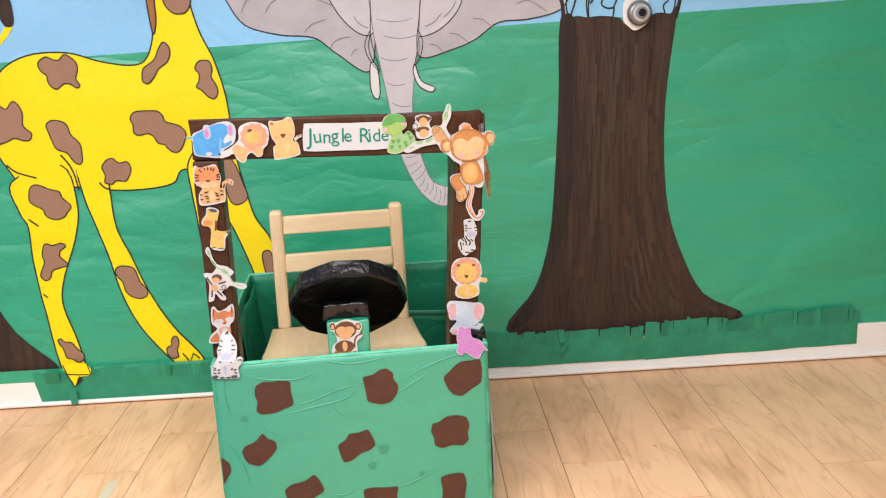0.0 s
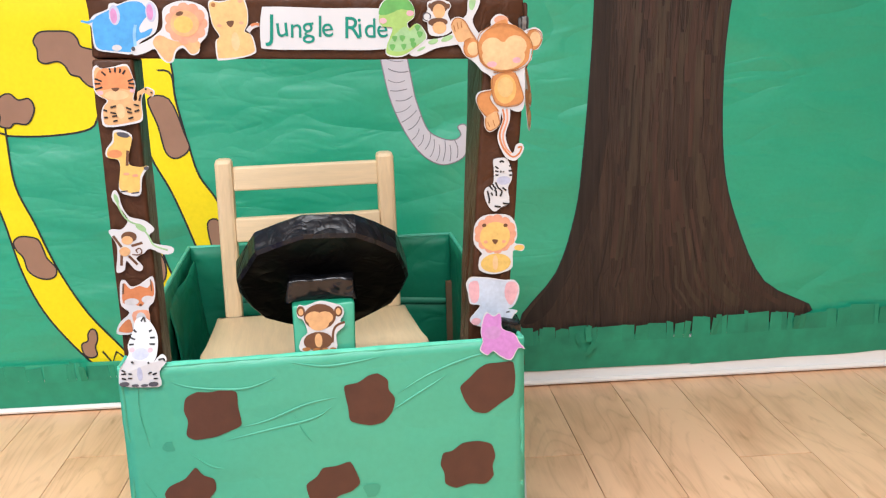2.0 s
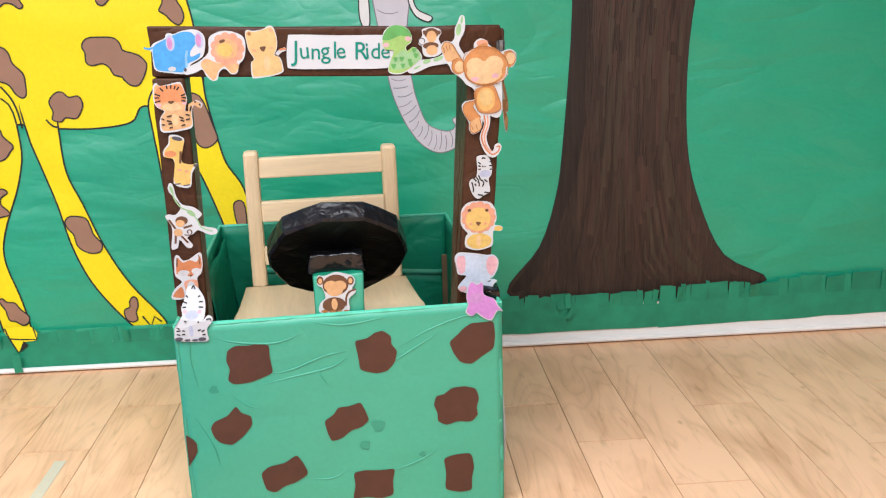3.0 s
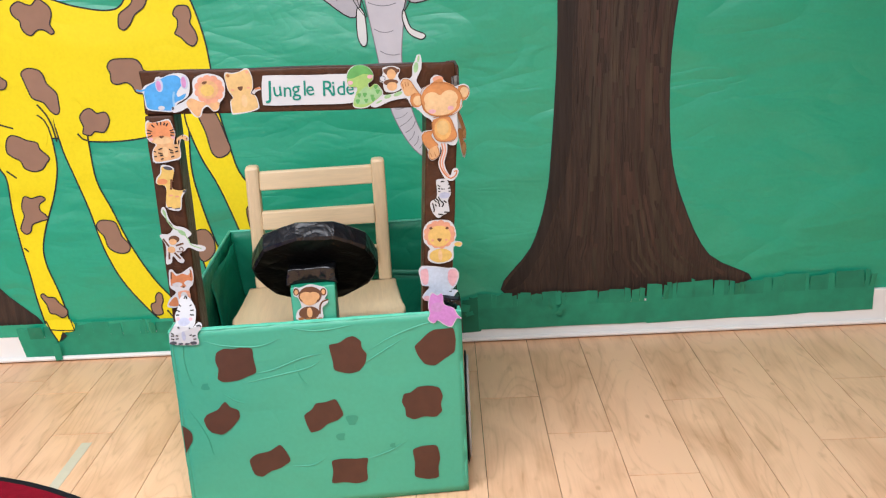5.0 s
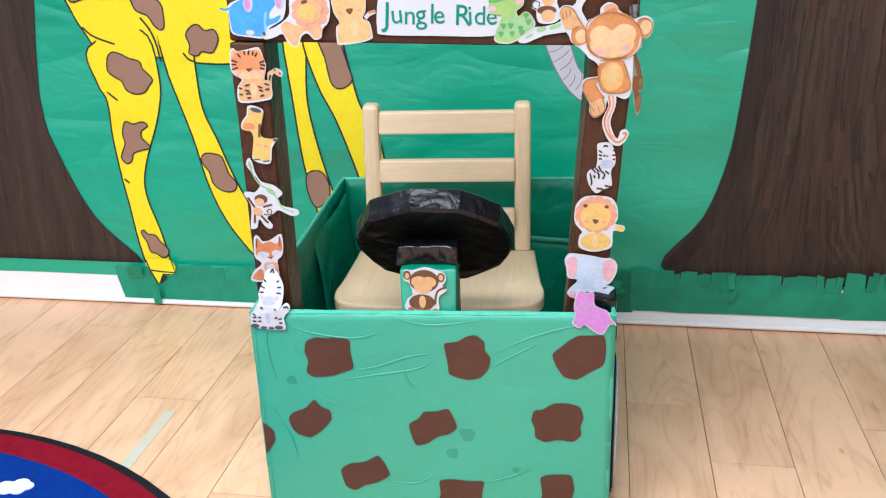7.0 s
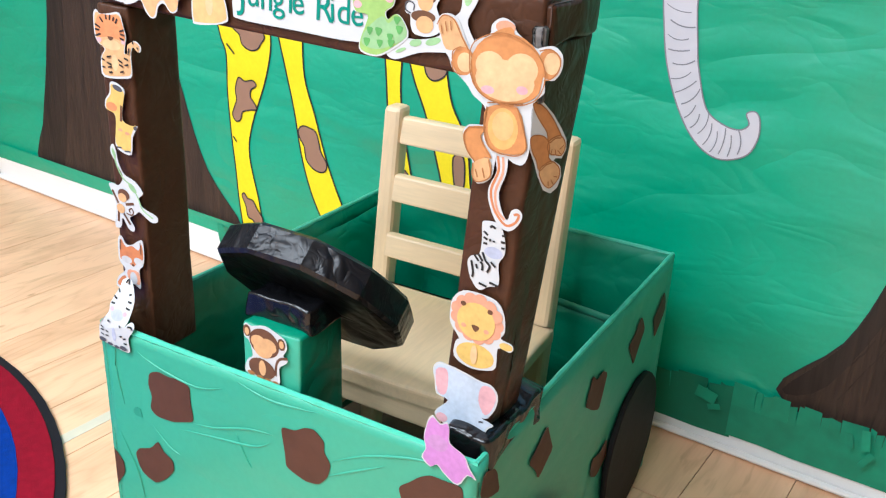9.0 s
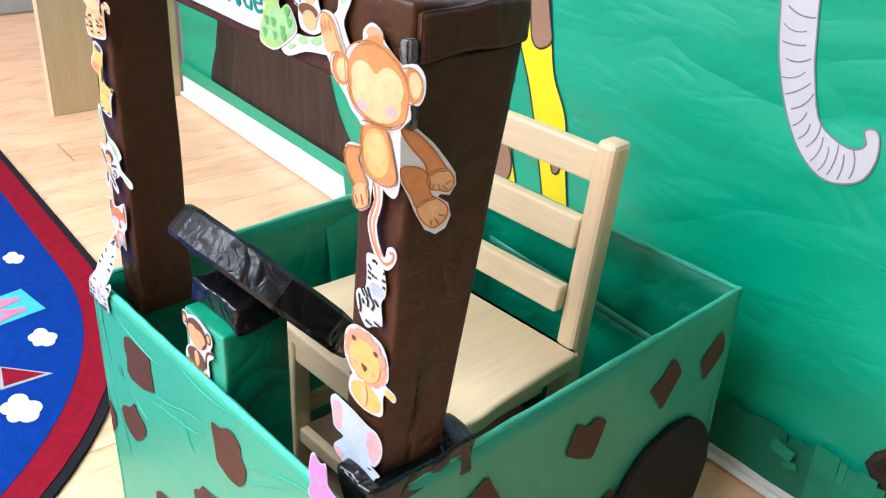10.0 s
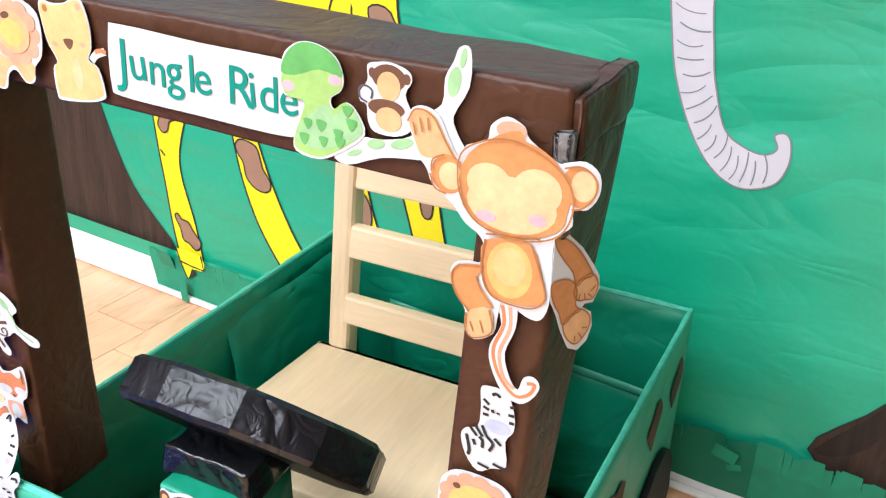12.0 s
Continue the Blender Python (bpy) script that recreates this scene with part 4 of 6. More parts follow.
side_blotch([(-0.339, 0.379), (-0.326, 0.368), (-0.311, 0.345), (-0.330, 0.322), (-0.348, 0.296), (-0.366, 0.322), (-0.386, 0.345), (-0.360, 0.356)])
side_blotch([(-0.219, 0.378), (-0.206, 0.358), (-0.202, 0.336), (-0.222, 0.318), (-0.244, 0.301), (-0.252, 0.322), (-0.264, 0.343), (-0.236, 0.362)])
side_blotch([(-0.542, 0.367), (-0.520, 0.350), (-0.500, 0.356), (-0.478, 0.343), (-0.488, 0.314), (-0.498, 0.289), (-0.530, 0.304), (-0.559, 0.324), (-0.550, 0.348)])
side_blotch([(-0.701, 0.370), (-0.688, 0.345), (-0.674, 0.320), (-0.700, 0.305), (-0.716, 0.296), (-0.728, 0.316), (-0.753, 0.340), (-0.730, 0.352)])
side_blotch([(-0.881, 0.404), (-0.850, 0.392), (-0.836, 0.352), (-0.862, 0.358), (-0.889, 0.374)])
side_blotch([(-0.436, 0.205), (-0.430, 0.170), (-0.470, 0.150), (-0.500, 0.168), (-0.497, 0.198), (-0.466, 0.192)])

# wheels on the side towards the room
for wy, rim, flare in ((-0.315, BLACK_CARD, 0), (-0.735, SILVER, -6)):
    m = pose(cx(0.0150 if flare == 0 else 0.0085), cy(wy - 0.12), 0.129, 0, 0, flare) @ pose(0, 0.12, 0)
    wheel = part("wheel", disc(bmesh.new(), 0.127, 0.010 if flare == 0 else 0.004, m @ pose(0, 0, 0, 0, 90, 0), 40, 0.0015, 0.001), BLACK_CARD, car, "flat round black card wheel")
    if rim is SILVER:
        part("hubcap", disc(bmesh.new(), 0.118, 0.005, m @ pose(0.0045, 0, 0, 0, 90, 0), 36, 0.002), SILVER, wheel, "silver hubcap disc")

# the brown frame: two posts and a beam
def wrapped(bm, x0, x1, y0, y1, z0, z1, top_y=None, amp=0.002, seed=0.0):
    """A box of paper-wrapped card with soft edges and dents."""
    box(bm, x0, x1, y0, y1, z0, z1)
    bmesh.ops.subdivide_edges(bm, edges=bm.edges[:], cuts=7, use_grid_fill=True)
    bmesh.ops.bevel(bm, geom=[e for e in bm.edges if len(e.link_faces) == 2 and e.calc_face_angle() > 1], offset=0.004, segments=2, affect="EDGES", profile=0.5)
    for v in bm.verts:
        p = v.co
        v.co = p + noise.noise_vector(p * 22 + Vector((seed, 0, seed))) * amp
    for f in bm.faces:
        f.smooth = True
    return bm


bm = wrapped(bmesh.new(), cx(-0.606), cx(0.020), cy(-0.850), cy(-0.742), 0.860, 0.949, seed=1.0, amp=0.0035)
for v in bm.verts:
    v.co.z -= 0.018 * (v.co.x / 0.62) + 0.10 * max(0.0, v.co.y - cy(-0.85)) * (v.co.z > 0.9)
    if v.co.y > cy(-0.80):
        v.co.y += 0.018
part("beam", bm, BROWN, car, "beam wrapped in shiny brown paper")
bm = wrapped(bmesh.new(), cx(0.010), cx(0.0275), cy(-0.846), cy(-0.720), 0.893, 0.934, seed=8.0, amp=0.004)
part("end_flap", bm, BROWN, car, "folded brown paper flap at the beam's end")
part("post", wrapped(bmesh.new(), cx(-0.607), cx(-0.550), cy(-0.850), cy(-0.768), 0.37, 0.868, seed=2.0), BROWN, car)
bm = wrapped(bmesh.new(), cx(-0.060), cx(0.004), cy(-0.848), cy(-0.742), 0.37, 0.894, seed=3.0)
for v in bm.verts:
    v.co.x += 0.030 * (min(v.co.z, 0.868) - 0.45) / 0.42 - 0.0115
    if v.co.y > cy(-0.80):
        v.co.y += 0.09 * (v.co.z - 0.68)
    elif v.co.z > 0.85:
        v.co.y += 0.006
part("post", bm, BROWN, car)
part("torn_edge", wrapped(bmesh.new(), cx(0.009), cx(0.0222), cy(-0.8545), cy(-0.843), 0.838, 0.912, amp=0.006, seed=9.0), TORN, car, "torn grey film edge below the beam")
part("tape", wrapped(bmesh.new(), cx(-0.045), cx(0.006), cy(-0.872), cy(-0.725), 0.398, 0.440, amp=0.012, seed=4.0), FILM, car, "crumpled black tape at the post's foot")

# steering column, hub and wheel
bm = wrapped(bmesh.new(), cx(-0.352), cx(-0.258), cy(-0.884), cy(-0.792), 0.008, 0.494, seed=5.0, amp=0.0025)
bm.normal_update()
# all faces but the front get a darker green painted as shade
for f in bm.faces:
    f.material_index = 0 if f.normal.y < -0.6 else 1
with_shade(part("steering_column", bm, BOX_GREEN, car, "column papered pale green, sides and back coloured darker as shade"))
part("hub", wrapped(bmesh.new(), cx(-0.358), cx(-0.254), cy(-0.868), cy(-0.796), 0.492, 0.530, seed=6.0, amp=0.008), FILM, car, "hub wrapped in black plastic film")
bm = disc(bmesh.new(), 0.134, 0.045, pose(0, 0, -0.018), 21, 0.005, 0.0, False)
for f in bm.faces:
    f.material_index = 1 if len(f.verts) == 4 else 0
for v in bm.verts:
    a = math.atan2(v.co.y, v.co.x)
    v.co.xy *= 1 + 0.030 * noise.noise(Vector((math.cos(a) * 2.2, math.sin(a) * 2.2, 5.0))) + 0.018 * math.sin(a * 10.5 + 1.0)
    v.co.z += 0.003 * noise.noise(Vector((v.co.x * 30, v.co.y * 30, 2.0)))
bmesh.ops.transform(bm, matrix=pose(cx(-0.299), cy(-0.797), 0.517, -48, 0, 0), verts=bm.verts[:])
part("steering_wheel", bm, BLACK, car, "steering wheel disc wrapped in black plastic film").data.materials.append(SHEEN)


# ---- printed cut-outs stuck on the car ----
def backing(label, depth, pts):
    """White-edged paper with a printed shape on it."""
    ob = part("paper_cutout", sheet(bmesh.new(), [(cx(u), z) for u, z in spline(pts, 3)], cy(depth), 0.0006), PAPER_WHITE, car, label)
    ob["face"] = cy(depth) - 0.00012
    return ob


def tint(ob, color, level, pts):
    """A printed patch inside an outline."""
    part("print", sheet(bmesh.new(), [(cx(u), z) for u, z in spline(pts, 3)], ob["face"] - 0.00006 * level, 0.00004), PRINT[color], ob)


def blob(ob, color, level, u, z, ru, rz, turn=0):
    """A printed oval."""
    part("print", sheet(bmesh.new(), ellipse(cx(u), z, ru, rz, turn), ob["face"] - 0.00006 * level, 0.00004), PRINT[color], ob)


def stroke(ob, color, level, width, pts):
    """A printed line."""
    line = spline([(cx(u), z) for u, z in pts], 4, False) if len(pts) > 2 else [(cx(u), z) for u, z in pts]
    part("line", ribbon(bmesh.new(), line, ob["face"] - 0.00006 * level, width), PRINT[color], ob)


ob = backing("white-edged printed paper cutout, blue elephant shape", -0.8555,
             [(-0.621, 0.922), (-0.610, 0.922), (-0.602, 0.930), (-0.584, 0.937), (-0.581, 0.944), (-0.574, 0.946), (-0.568, 0.944), (-0.554, 0.949), (-0.538, 0.951), (-0.527, 0.949), (-0.518, 0.941), (-0.516, 0.926), (-0.521, 0.906), (-0.531, 0.898), (-0.545, 0.890), (-0.555, 0.875), (-0.578, 0.877), (-0.603, 0.882), (-0.607, 0.895), (-0.607, 0.912), (-0.610, 0.917)])
tint(ob, "blue", 1, [(-0.604, 0.923), (-0.584, 0.935), (-0.571, 0.941), (-0.554, 0.947), (-0.537, 0.945), (-0.529, 0.930), (-0.534, 0.924), (-0.543, 0.912), (-0.541, 0.904), (-0.526, 0.910), (-0.531, 0.900), (-0.549, 0.892), (-0.551, 0.878), (-0.583, 0.880), (-0.601, 0.884), (-0.605, 0.897)])
blob(ob, "lilac", 2, -0.575, 0.929, 0.0074, 0.0137, 0)
blob(ob, "pink", 3, -0.576, 0.928, 0.0045, 0.0105, 0)
blob(ob, "lilac", 4, -0.526, 0.932, 0.0071, 0.0137, 0)
blob(ob, "pink", 5, -0.527, 0.932, 0.0045, 0.0111, 0)
blob(ob, "white", 6, -0.576, 0.884, 0.0066, 0.0042, 0)
stroke(ob, "blue", 7, 0.0032, [(-0.620, 0.922), (-0.612, 0.920), (-0.604, 0.922)])
stroke(ob, "sky", 8, 0.0042, [(-0.548, 0.915), (-0.551, 0.901), (-0.551, 0.885)])
ob = backing("white-edged printed paper cutout, orange-maned lion shape", -0.8563,
             [(-0.557, 0.882), (-0.554, 0.873), (-0.538, 0.876), (-0.525, 0.881), (-0.519, 0.869), (-0.510, 0.861), (-0.501, 0.863), (-0.496, 0.876), (-0.486, 0.881), (-0.476, 0.871), (-0.465, 0.874), (-0.462, 0.887), (-0.452, 0.898), (-0.448, 0.917), (-0.450, 0.934), (-0.463, 0.943), (-0.482, 0.947), (-0.501, 0.942), (-0.510, 0.933), (-0.512, 0.911), (-0.523, 0.900), (-0.534, 0.893), (-0.548, 0.887)])
tint(ob, "tan", 1, [(-0.517, 0.900), (-0.496, 0.891), (-0.464, 0.890), (-0.466, 0.876), (-0.476, 0.873), (-0.486, 0.885), (-0.497, 0.879), (-0.503, 0.865), (-0.510, 0.863), (-0.520, 0.876), (-0.527, 0.890)])
blob(ob, "peach", 2, -0.458, 0.915, 0.0082, 0.0082, 0)
blob(ob, "peach", 3, -0.462, 0.903, 0.0082, 0.0082, 0)
blob(ob, "peach", 4, -0.472, 0.896, 0.0082, 0.0082, 0)
blob(ob, "peach", 5, -0.484, 0.894, 0.0082, 0.0082, 0)
blob(ob, "peach", 6, -0.494, 0.900, 0.0082, 0.0082, 0)
blob(ob, "peach", 7, -0.500, 0.910, 0.0082, 0.0082, 0)
blob(ob, "peach", 8, -0.499, 0.922, 0.0082, 0.0082, 0)
blob(ob, "peach", 9, -0.492, 0.932, 0.0082, 0.0082, 0)
blob(ob, "peach", 10, -0.481, 0.936, 0.0082, 0.0082, 0)
blob(ob, "peach", 11, -0.469, 0.934, 0.0082, 0.0082, 0)
blob(ob, "peach", 12, -0.461, 0.926, 0.0082, 0.0082, 0)
blob(ob, "tan", 13, -0.481, 0.915, 0.0195, 0.0184, 0)
blob(ob, "yellow", 14, -0.483, 0.914, 0.0132, 0.0118, 0)
blob(ob, "brown", 15, -0.487, 0.929, 0.0053, 0.0029, 15)
blob(ob, "grey", 16, -0.554, 0.882, 0.0026, 0.0032, 0)
ob = backing("white-edged printed paper cutout, yellow cub shape", -0.8555,
             [(-0.447, 0.942), (-0.443, 0.947), (-0.433, 0.945), (-0.417, 0.947), (-0.406, 0.953), (-0.398, 0.950), (-0.393, 0.932), (-0.394, 0.913), (-0.399, 0.902), (-0.389, 0.896), (-0.385, 0.876), (-0.388, 0.870), (-0.405, 0.865), (-0.435, 0.862), (-0.441, 0.866), (-0.441, 0.889), (-0.435, 0.896), (-0.443, 0.911), (-0.446, 0.928)])
tint(ob, "sand", 1, [(-0.446, 0.940), (-0.441, 0.945), (-0.432, 0.943), (-0.417, 0.946), (-0.406, 0.950), (-0.399, 0.948), (-0.394, 0.931), (-0.395, 0.913), (-0.400, 0.902), (-0.391, 0.897), (-0.387, 0.878), (-0.390, 0.872), (-0.405, 0.867), (-0.434, 0.865), (-0.439, 0.868), (-0.439, 0.890), (-0.434, 0.897), (-0.442, 0.911), (-0.445, 0.927)])
blob(ob, "ochre", 2, -0.440, 0.940, 0.0029, 0.0032, 0)
blob(ob, "peach", 3, -0.403, 0.945, 0.0032, 0.0032, 0)
blob(ob, "cream", 4, -0.413, 0.888, 0.0058, 0.0132, 0)
blob(ob, "peach", 5, -0.434, 0.911, 0.0034, 0.0021, 0)
blob(ob, "peach", 6, -0.403, 0.914, 0.0034, 0.0021, 0)
tint(ob, "brown", 7, [(-0.424, 0.916), (-0.413, 0.917), (-0.418, 0.908)])
stroke(ob, "white", 8, 0.0063, [(-0.395, 0.902), (-0.389, 0.908), (-0.379, 0.912)])
stroke(ob, "rust", 9, 0.0037, [(-0.390, 0.910), (-0.384, 0.912), (-0.378, 0.911)])
ob = backing("white-edged printed paper cutout, green reptile shape", -0.8565,
             [(-0.208, 0.922), (-0.203, 0.937), (-0.190, 0.946), (-0.174, 0.946), (-0.160, 0.939), (-0.154, 0.926), (-0.156, 0.915), (-0.165, 0.908), (-0.162, 0.900), (-0.152, 0.907), (-0.143, 0.901), (-0.137, 0.885), (-0.156, 0.869), (-0.176, 0.859), (-0.197, 0.862), (-0.198, 0.874), (-0.191, 0.890), (-0.188, 0.902), (-0.204, 0.904), (-0.208, 0.912)])
tint(ob, "lime", 1, [(-0.206, 0.921), (-0.201, 0.936), (-0.189, 0.944), (-0.174, 0.944), (-0.160, 0.937), (-0.155, 0.925), (-0.157, 0.915), (-0.166, 0.908), (-0.163, 0.900), (-0.153, 0.907), (-0.144, 0.901), (-0.139, 0.886), (-0.157, 0.871), (-0.176, 0.861), (-0.196, 0.864), (-0.197, 0.875), (-0.191, 0.890), (-0.188, 0.902), (-0.202, 0.904), (-0.207, 0.912)])
tint(ob, "green", 2, [(-0.207, 0.922), (-0.201, 0.937), (-0.188, 0.946), (-0.172, 0.945), (-0.160, 0.938), (-0.155, 0.925), (-0.174, 0.928), (-0.194, 0.921)])
tint(ob, "leaf", 3, [(-0.190, 0.886), (-0.170, 0.903), (-0.162, 0.896), (-0.152, 0.904), (-0.143, 0.899), (-0.139, 0.885), (-0.158, 0.873), (-0.177, 0.867), (-0.195, 0.871)])
blob(ob, "rose", 4, -0.201, 0.912, 0.0054, 0.0041, 0)
blob(ob, "rose", 5, -0.161, 0.922, 0.0054, 0.0041, 0)
tint(ob, "green", 6, [(-0.193, 0.877), (-0.184, 0.877), (-0.189, 0.868)])
tint(ob, "green", 7, [(-0.176, 0.877), (-0.168, 0.877), (-0.172, 0.869)])
tint(ob, "green", 8, [(-0.189, 0.889), (-0.181, 0.889), (-0.185, 0.881)])
tint(ob, "green", 9, [(-0.178, 0.890), (-0.169, 0.889), (-0.174, 0.881)])
tint(ob, "green", 10, [(-0.163, 0.885), (-0.155, 0.885), (-0.159, 0.877)])
tint(ob, "green", 11, [(-0.152, 0.895), (-0.143, 0.894), (-0.148, 0.886)])
tint(ob, "green", 12, [(-0.155, 0.904), (-0.146, 0.904), (-0.151, 0.896)])
tint(ob, "green", 13, [(-0.162, 0.879), (-0.153, 0.879), (-0.158, 0.871)])
ob = backing("white-edged printed paper cutout, white branch with green leaves", -0.8559,
             [(-0.153, 0.859), (-0.164, 0.866), (-0.143, 0.882), (-0.123, 0.884), (-0.100, 0.891), (-0.092, 0.907), (-0.077, 0.918), (-0.075, 0.937), (-0.069, 0.949), (-0.065, 0.959), (-0.057, 0.958), (-0.057, 0.933), (-0.068, 0.911), (-0.064, 0.898), (-0.058, 0.885), (-0.078, 0.876), (-0.097, 0.874), (-0.124, 0.870)])
blob(ob, "leaf", 1, -0.068, 0.935, 0.0048, 0.0108, -10)
blob(ob, "leaf", 2, -0.062, 0.952, 0.0022, 0.0070, -10)
blob(ob, "leaf", 3, -0.107, 0.884, 0.0095, 0.0038, 20)
blob(ob, "leaf", 4, -0.128, 0.880, 0.0076, 0.0038, 15)
blob(ob, "leaf", 5, -0.146, 0.870, 0.0070, 0.0019, 25)
ob = backing("white-edged printed paper cutout, small brown monkey shape", -0.8555,
             [(-0.142, 0.916), (-0.135, 0.926), (-0.135, 0.937), (-0.127, 0.940), (-0.116, 0.941), (-0.103, 0.937), (-0.100, 0.930), (-0.105, 0.920), (-0.100, 0.907), (-0.100, 0.895), (-0.113, 0.888), (-0.130, 0.889), (-0.135, 0.897), (-0.136, 0.908), (-0.141, 0.910)])
blob(ob, "brown", 1, -0.118, 0.930, 0.0134, 0.0095, 0)
blob(ob, "brown", 2, -0.131, 0.932, 0.0029, 0.0038, 0)
blob(ob, "brown", 3, -0.104, 0.931, 0.0029, 0.0038, 0)
blob(ob, "tan", 4, -0.118, 0.924, 0.0092, 0.0105, 0)
blob(ob, "brown", 5, -0.120, 0.908, 0.0146, 0.0064, 0)
blob(ob, "tan", 6, -0.118, 0.900, 0.0105, 0.0089, 0)
stroke(ob, "grey", 7, 0.0016, [(-0.135, 0.910), (-0.141, 0.913), (-0.141, 0.920), (-0.136, 0.922), (-0.131, 0.919), (-0.132, 0.913)])
ob = backing("white-edged printed paper cutout, large orange monkey shape", -0.8570,
             [(-0.096, 0.904), (-0.091, 0.913), (-0.081, 0.915), (-0.071, 0.910), (-0.063, 0.895), (-0.056, 0.884), (-0.050, 0.893), (-0.035, 0.899), (-0.033, 0.910), (-0.022, 0.918), (-0.009, 0.913), (-0.005, 0.905), (0.015, 0.893), (0.021, 0.894), (0.034, 0.897), (0.044, 0.890), (0.045, 0.876), (0.038, 0.864), (0.028, 0.862), (0.029, 0.850), (0.018, 0.837), (0.0175, 0.812), (0.0175, 0.786), (0.012, 0.772), (0.001, 0.772), (-0.016, 0.780), (-0.020, 0.766), (-0.023, 0.750), (-0.038, 0.741), (-0.046, 0.751), (-0.046, 0.764), (-0.054, 0.778), (-0.059, 0.794), (-0.052, 0.804), (-0.032, 0.808), (-0.036, 0.826), (-0.049, 0.835), (-0.059, 0.847), (-0.075, 0.859), (-0.080, 0.870), (-0.088, 0.880), (-0.092, 0.893)])
tint(ob, "tan", 1, [(-0.094, 0.903), (-0.089, 0.912), (-0.081, 0.913), (-0.073, 0.908), (-0.065, 0.894), (-0.057, 0.880), (-0.071, 0.879), (-0.084, 0.879), (-0.090, 0.891)])
blob(ob, "amber", 2, -0.063, 0.869, 0.0133, 0.0146, 0)
blob(ob, "cream", 3, -0.061, 0.868, 0.0089, 0.0102, 0)
blob(ob, "amber", 4, 0.031, 0.879, 0.0121, 0.0146, 0)
blob(ob, "cream", 5, 0.034, 0.880, 0.0083, 0.0108, 0)
blob(ob, "peach", 6, -0.018, 0.909, 0.0108, 0.0064, 0)
tint(ob, "amber", 7, [(-0.032, 0.901), (-0.012, 0.910), (-0.007, 0.897), (-0.015, 0.894), (-0.025, 0.894)])
blob(ob, "amber", 8, -0.014, 0.8675, 0.0405, 0.0365, 0)
blob(ob, "ochre", 9, -0.014, 0.852, 0.0349, 0.0197, 0)
blob(ob, "amber", 10, -0.014, 0.855, 0.0388, 0.0222, 0)
blob(ob, "cream", 11, -0.015, 0.856, 0.0330, 0.0210, 0)
blob(ob, "cream", 12, -0.032, 0.869, 0.0165, 0.0146, 0)
blob(ob, "cream", 13, 0.003, 0.870, 0.0175, 0.0159, 0)
blob(ob, "rose", 14, -0.033, 0.844, 0.0076, 0.0044, 0)
blob(ob, "rose", 15, 0.005, 0.849, 0.0064, 0.0044, 0)
tint(ob, "amber", 16, [(-0.032, 0.826), (0.001, 0.831), (0.013, 0.802), (0.014, 0.788), (0.001, 0.781), (-0.026, 0.783), (-0.034, 0.803)])
blob(ob, "honey", 17, -0.013, 0.806, 0.0172, 0.0222, 0)
blob(ob, "sand", 18, -0.013, 0.809, 0.0121, 0.0152, 0)
tint(ob, "amber", 19, [(-0.032, 0.805), (-0.051, 0.802), (-0.057, 0.793), (-0.053, 0.778), (-0.042, 0.765), (-0.031, 0.772), (-0.023, 0.773), (-0.032, 0.785), (-0.037, 0.795)])
stroke(ob, "ochre", 20, 0.0013, [(-0.038, 0.795), (-0.033, 0.784), (-0.024, 0.773)])
tint(ob, "tan", 21, [(-0.044, 0.764), (-0.026, 0.772), (-0.023, 0.753), (-0.037, 0.744), (-0.044, 0.750)])
stroke(ob, "ochre", 27, 0.0013, [(-0.079, 0.908), (-0.078, 0.899)])
stroke(ob, "ochre", 28, 0.0013, [(-0.085, 0.907), (-0.083, 0.897)])
stroke(ob, "ochre", 29, 0.0013, [(-0.090, 0.903), (-0.088, 0.894)])
stroke(ob, "ochre", 30, 0.0013, [(-0.032, 0.831), (-0.012, 0.834), (0.008, 0.836)])
stroke(ob, "ochre", 31, 0.0013, [(-0.041, 0.757), (-0.038, 0.749)])
stroke(ob, "ochre", 32, 0.0013, [(-0.033, 0.760), (-0.030, 0.750)])
stroke(ob, "ochre", 33, 0.0013, [(-0.032, 0.827), (-0.034, 0.803), (-0.025, 0.783), (0.002, 0.780), (0.014, 0.788), (0.013, 0.802), (0.002, 0.831)])
stroke(ob, "ochre", 34, 0.0013, [(-0.051, 0.802), (-0.057, 0.793), (-0.053, 0.778), (-0.042, 0.765)])
stroke(ob, "ochre", 35, 0.0013, [(-0.032, 0.805), (-0.051, 0.802)])
stroke(ob, "ochre", 38, 0.0013, [(-0.075, 0.870), (-0.074, 0.879), (-0.065, 0.884)])
stroke(ob, "ochre", 39, 0.0013, [(-0.076, 0.868), (-0.072, 0.858), (-0.063, 0.855)])
stroke(ob, "ochre", 40, 0.0013, [(0.021, 0.891), (0.033, 0.894), (0.043, 0.887), (0.043, 0.876), (0.036, 0.866), (0.028, 0.863)])
stroke(ob, "ochre", 41, 0.0013, [(-0.094, 0.903), (-0.089, 0.912), (-0.081, 0.913), (-0.073, 0.908), (-0.065, 0.894), (-0.057, 0.882)])
stroke(ob, "ochre", 42, 0.0013, [(-0.044, 0.764), (-0.044, 0.750), (-0.037, 0.744), (-0.023, 0.753), (-0.026, 0.771)])
stroke(ob, "ochre", 43, 0.0013, [(-0.055, 0.879), (-0.050, 0.891), (-0.032, 0.901), (-0.012, 0.903), (0.011, 0.894), (0.026, 0.879), (0.029, 0.860), (0.021, 0.842), (0.001, 0.833), (-0.022, 0.833), (-0.042, 0.841), (-0.053, 0.859), (-0.055, 0.879)])
